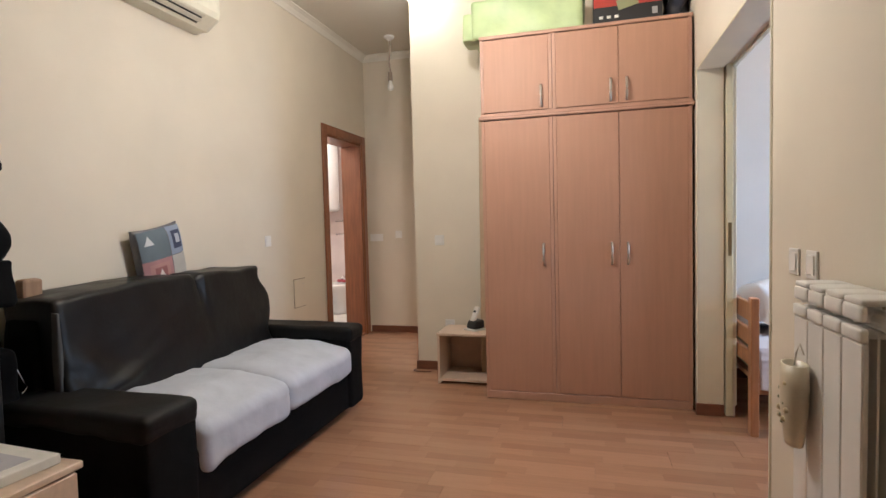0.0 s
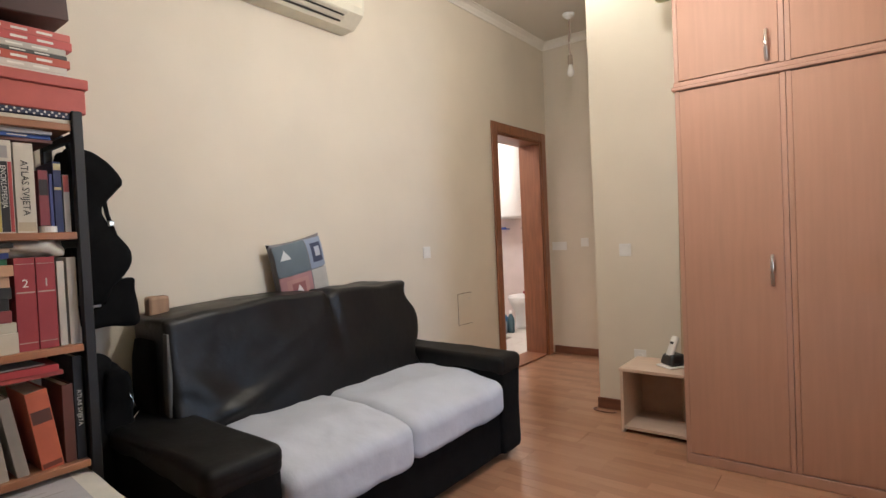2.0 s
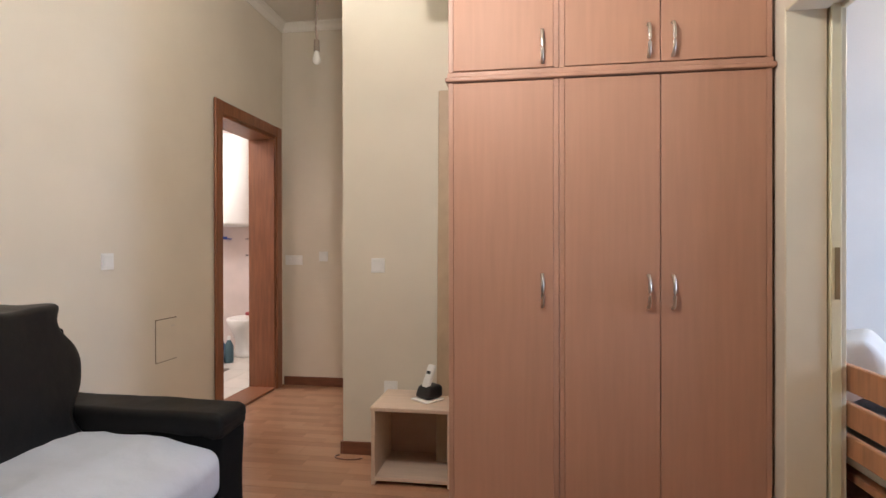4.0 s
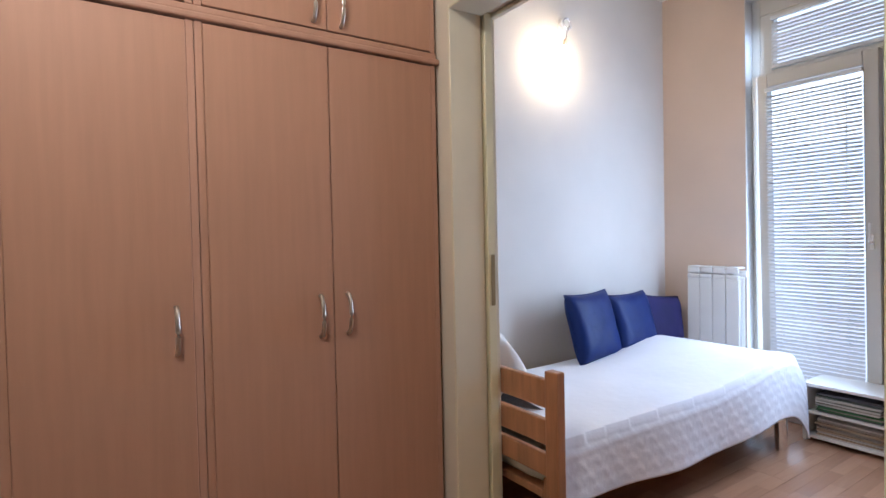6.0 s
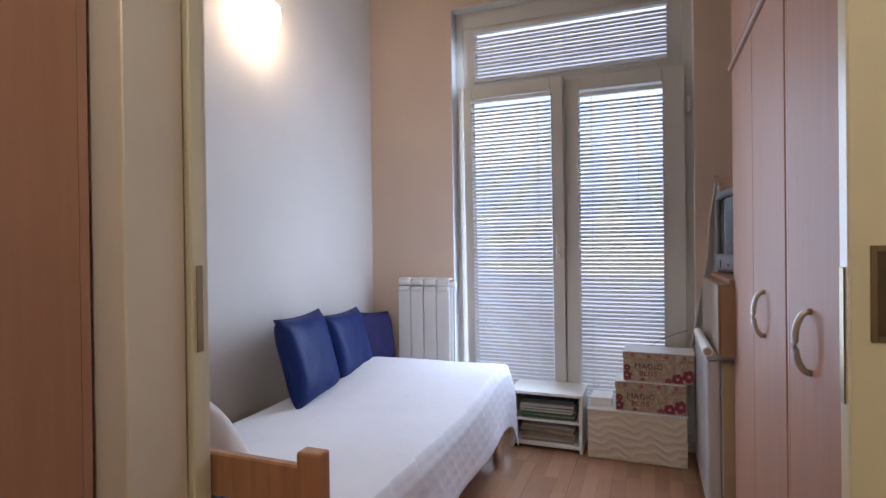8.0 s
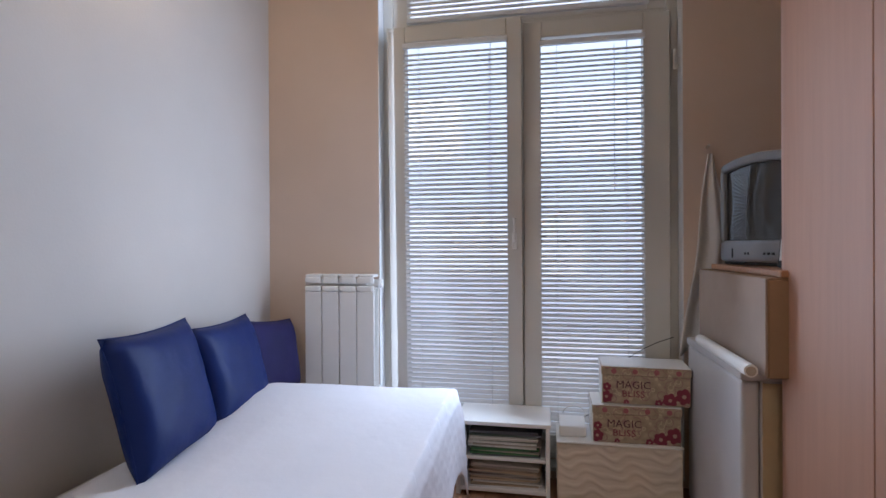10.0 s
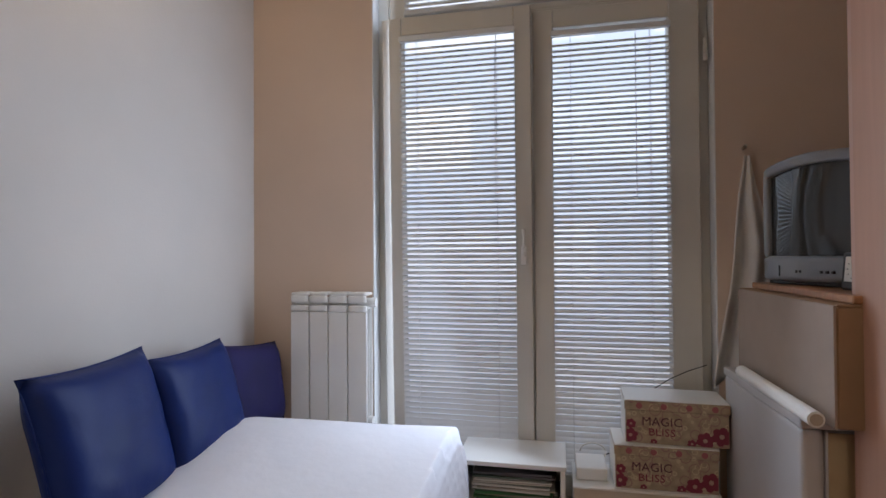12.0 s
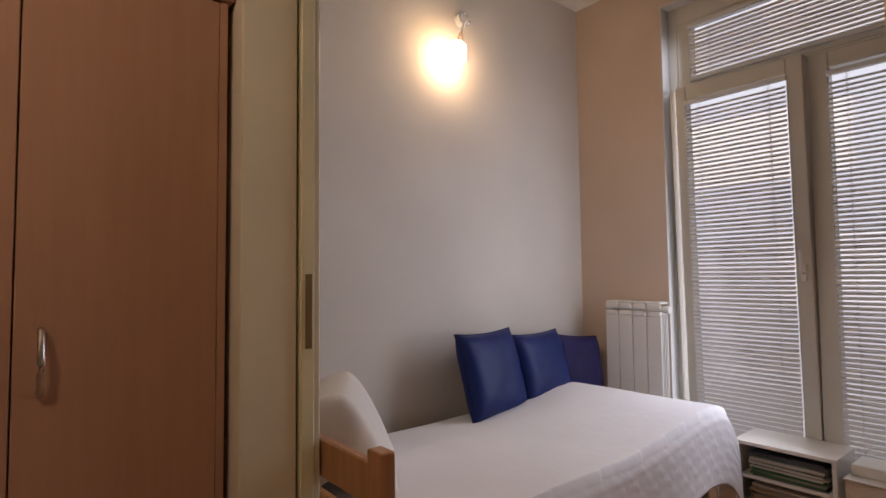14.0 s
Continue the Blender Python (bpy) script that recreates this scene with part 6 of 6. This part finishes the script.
for i in range(6):
    for j in range(9):
        if i * 0.308 + 0.31 < 2.06 and j * 0.304 + 0.30 < 2.76:
            t_ = new("floor_tile", tile_me)
            t_.parent = bt_floor
            t_.matrix_basis = pose(i * 0.308 + 0.19, j * 0.304, 0)
wh = thing("water_heater", pose(-3.22, 7.17, 1.36), "white cylindrical water heater on the bathroom wall", "water heater")
bm = bmesh.new()
lathe(bm, [(0.0, 0.0), (0.16, 0.0), (0.20, 0.015), (0.21, 0.04), (0.21, 0.9), (0.19, 0.95), (0.0, 0.97)], 36)
part("tank", bm, M_WHITE, wh, smooth=True)
for z in (0.25, 0.72):
    bx("bracket", M_WHITE, wh, -0.26, 0.05, z, -0.19, 0.2, z + 0.04, 0.003)
bd_ = thing("bidet", pose(-3.0, 7.13, 0), "white ceramic bidet with a chrome tap", "bidet")
bm = bmesh.new()
lathe(bm, [(0.0, 0.0), (0.13, 0.0), (0.12, 0.05), (0.12, 0.18), (0.17, 0.30), (0.20, 0.385), (0.195, 0.40), (0.165, 0.40), (0.12, 0.33), (0.0, 0.30)], 32)
for v in bm.verts:
    v.co.y *= 1.3
part("bowl", bm, M_WHITE, bd_, smooth=True)
bm = bmesh.new()
tube(bm, [(-0.02, 0.22, 0.40), (-0.02, 0.22, 0.46), (-0.02, 0.16, 0.48), (-0.02, 0.10, 0.45)], 0.011, 10)
part("tap", bm, M_CHROME, bd_, smooth=True)
for x, y, c, h in ((-3.08, 6.76, (0.05, 0.16, 0.32), 0.24), (-2.99, 6.74, (0.06, 0.11, 0.13), 0.26), (-3.15, 6.83, (0.04, 0.06, 0.14), 0.20), (-3.04, 6.65, (0.30, 0.40, 0.50), 0.2)):
    bo = thing("bottle", pose(x, y, 0.0045), "blue-green plastic cleaning bottle on the bathroom floor", "bottle", "cleaning bottles")
    bm = bmesh.new()
    lathe(bm, [(0.0, 0), (0.04, 0), (0.043, 0.02), (0.043, h * 0.62), (0.02, h * 0.82), (0.015, h * 0.85), (0.0, h * 0.85)], 20)
    part("body", bm, paint(c, 0.3), bo, smooth=True)
    part("cap", cyl(bmesh.new(), (0, 0, h * 0.851), (0, 0, h), 0.016, None, 14), M_WHITE, bo)
rc_ = thing("cloth", pose(-3.02, 7.26, 0.4005), "crumpled red cloth lying on the bidet rim", "cloth")
bm = bmesh.new()
soft_box(bm, -0.07, -0.03, 0, 0.06, 0.03, 0.035, 0.014, 10, 0.012, 20)
part("fabric", bm, paint((0.32, 0.05, 0.06), 0.9), rc_, smooth=True)
bs_ = thing("wall_shelf", pose(-3.44, 7.40, 1.225), "narrow blue plastic shelf on the bathroom wall", "shelf")
bx("ledge", paint((0.05, 0.10, 0.42), 0.4), bs_, -0.10, -0.09, 0, 0.10, 0.0, 0.012, 0.003)
bx("rim", paint((0.05, 0.10, 0.42), 0.4), bs_, -0.10, -0.096, 0, 0.10, -0.0905, 0.03, 0.002)
rm = thing("bath_mat", pose(-3.05, 6.28, 0.0045, 0, 0, 8), "grey-brown bath mat on the tiled floor", "bath mat")
bm = bmesh.new()
soft_box(bm, -0.25, -0.16, 0, 0.25, 0.16, 0.012, 0.006, 8, 0.003)
part("mat", bm, paint((0.30, 0.25, 0.22), 0.95), rm, smooth=True)
tr_ = thing("towel_rail", pose(-3.0, 7.39, 1.05), "chrome wall rail in the bathroom", "towel rail")
bm = bmesh.new()
for z in (0.0, 0.18):
    tube(bm, [(-0.12, 0, z), (-0.12, -0.08, z), (0.12, -0.08, z), (0.12, 0, z)], 0.009, 8)
part("rail", bm, M_CHROME, tr_, smooth=True)
tw_ = thing("towel", pose(-2.9, 7.30, 0.85), "white towel hanging on the bathroom rail", "towel")
bm = bmesh.new()
soft_box(bm, -0.08, -0.02, 0, 0.08, 0.008, 0.37, 0.01, 10, 0.008)
part("cloth", bm, paint((0.72, 0.68, 0.66), 0.9), tw_, smooth=True)

# ---- laminate floor, plank by plank ----
lam = bpy.data.materials.new("laminate")
lam.use_nodes = True
ln_ = lam.node_tree
lb_ = ln_.nodes["Principled BSDF"]
geo = ln_.nodes.new("ShaderNodeNewGeometry")
oi = ln_.nodes.new("ShaderNodeObjectInfo")
tcl = ln_.nodes.new("ShaderNodeTexCoord")
mpl = ln_.nodes.new("ShaderNodeMapping")
mpl.inputs["Scale"].default_value = (1.2, 16, 1)
addv = ln_.nodes.new("ShaderNodeVectorMath")
addv.operation = "ADD"
ln_.links.new(tcl.outputs["Object"], addv.inputs[0])
mulr = ln_.nodes.new("ShaderNodeMath")
mulr.operation = "MULTIPLY"
mulr.inputs[1].default_value = 37.0
ln_.links.new(geo.outputs["Random Per Island"], mulr.inputs[0])
ln_.links.new(mulr.outputs["Value"], addv.inputs[1])
ln_.links.new(addv.outputs["Vector"], mpl.inputs["Vector"])
gr = ln_.nodes.new("ShaderNodeTexNoise")
gr.inputs["Scale"].default_value = 5
gr.inputs["Detail"].default_value = 8
gr.inputs["Roughness"].default_value = 0.65
ln_.links.new(mpl.outputs["Vector"], gr.inputs["Vector"])
ad = ln_.nodes.new("ShaderNodeMath")
ad.operation = "MULTIPLY_ADD"
ad.inputs[1].default_value = 0.42
ln_.links.new(geo.outputs["Random Per Island"], ad.inputs[0])
gm = ln_.nodes.new("ShaderNodeMath")
gm.operation = "MULTIPLY"
gm.inputs[1].default_value = 0.5
ln_.links.new(gr.outputs["Fac"], gm.inputs[0])
ln_.links.new(gm.outputs["Value"], ad.inputs[2])
rp = ln_.nodes.new("ShaderNodeValToRGB")
rp.color_ramp.elements[0].position = 0.1
rp.color_ramp.elements[1].position = 0.9
rp.color_ramp.elements[0].color = (*[c * 0.74 for c in FLOOR_COLOR], 1)
rp.color_ramp.elements[1].color = (*[c * 1.24 for c in FLOOR_COLOR], 1)
ln_.links.new(ad.outputs["Value"], rp.inputs["Fac"])
ln_.links.new(rp.outputs["Color"], lb_.inputs["Base Color"])
lb_.inputs["Roughness"].default_value = 0.2
bpl = ln_.nodes.new("ShaderNodeBump")
bpl.inputs["Strength"].default_value = 0.04
bpl.inputs["Distance"].default_value = 0.005
ln_.links.new(gr.outputs["Fac"], bpl.inputs["Height"])
ln_.links.new(bpl.outputs["Normal"], lb_.inputs["Normal"])

floor = thing("floor", pose(0, 0, 0), "reddish-brown three-strip laminate floor", "floor", kind="structure")
FLOOR_SPANS = ((LY, SY - 0.1, PX1), (SY - 0.1, BY, EX + 0.02), (BY, HY + 0.05, NX + 0.1))   # from y, to y, east end
bm = bmesh.new()
for fy0, fy1, fx1 in FLOOR_SPANS:
    box(bm, WX - 0.2, fy0, -0.06, fx1, fy1, -0.009)
part("underlay", bm, M_UNDER, floor)
random.seed(7)
PLW, PLL = 0.195, 1.21
plank_meshes = []
for k in range(8):
    bm = bmesh.new()
    for s in range(3):
        x = 0.0006
        first_ = random.uniform(0.12, 0.45)
        while x < PLL - 0.001:
            ln2 = first_ if x < 0.001 else random.uniform(0.32, 0.48)
            x1 = min(PLL - 0.0006, x + ln2)
            if PLL - x1 < 0.1:
                x1 = PLL - 0.0006
            box(bm, x, s * PLW / 3 + (0.0006 if s == 0 else 0.0002), -0.008, x1 - 0.0002, (s + 1) * PLW / 3 - (0.0006 if s == 2 else 0.0002), 0.0)
            x = x1
    plank_meshes.append(mesh_of("plank", bm, lam))
y = LY
while y < HY:
    x = WX - 0.2 - random.uniform(0, PLL)
    east = [fx1 for fy0, fy1, fx1 in FLOOR_SPANS if fy0 < y + PLW and fy1 > y]
    while x < EX:
        shape = random.choice(plank_meshes)
        x0, x1 = max(x, WX - 0.2), min(x + PLL, max(east))
        if x1 - x0 > 0.02:
            p = new("plank", shape)
            p.parent = floor
            p.location = (x0, y, 0)
            p.scale = ((x1 - x0) / PLL, min(1, (HY + 0.05 - y) / PLW), 1)
        x += PLL
    y += PLW
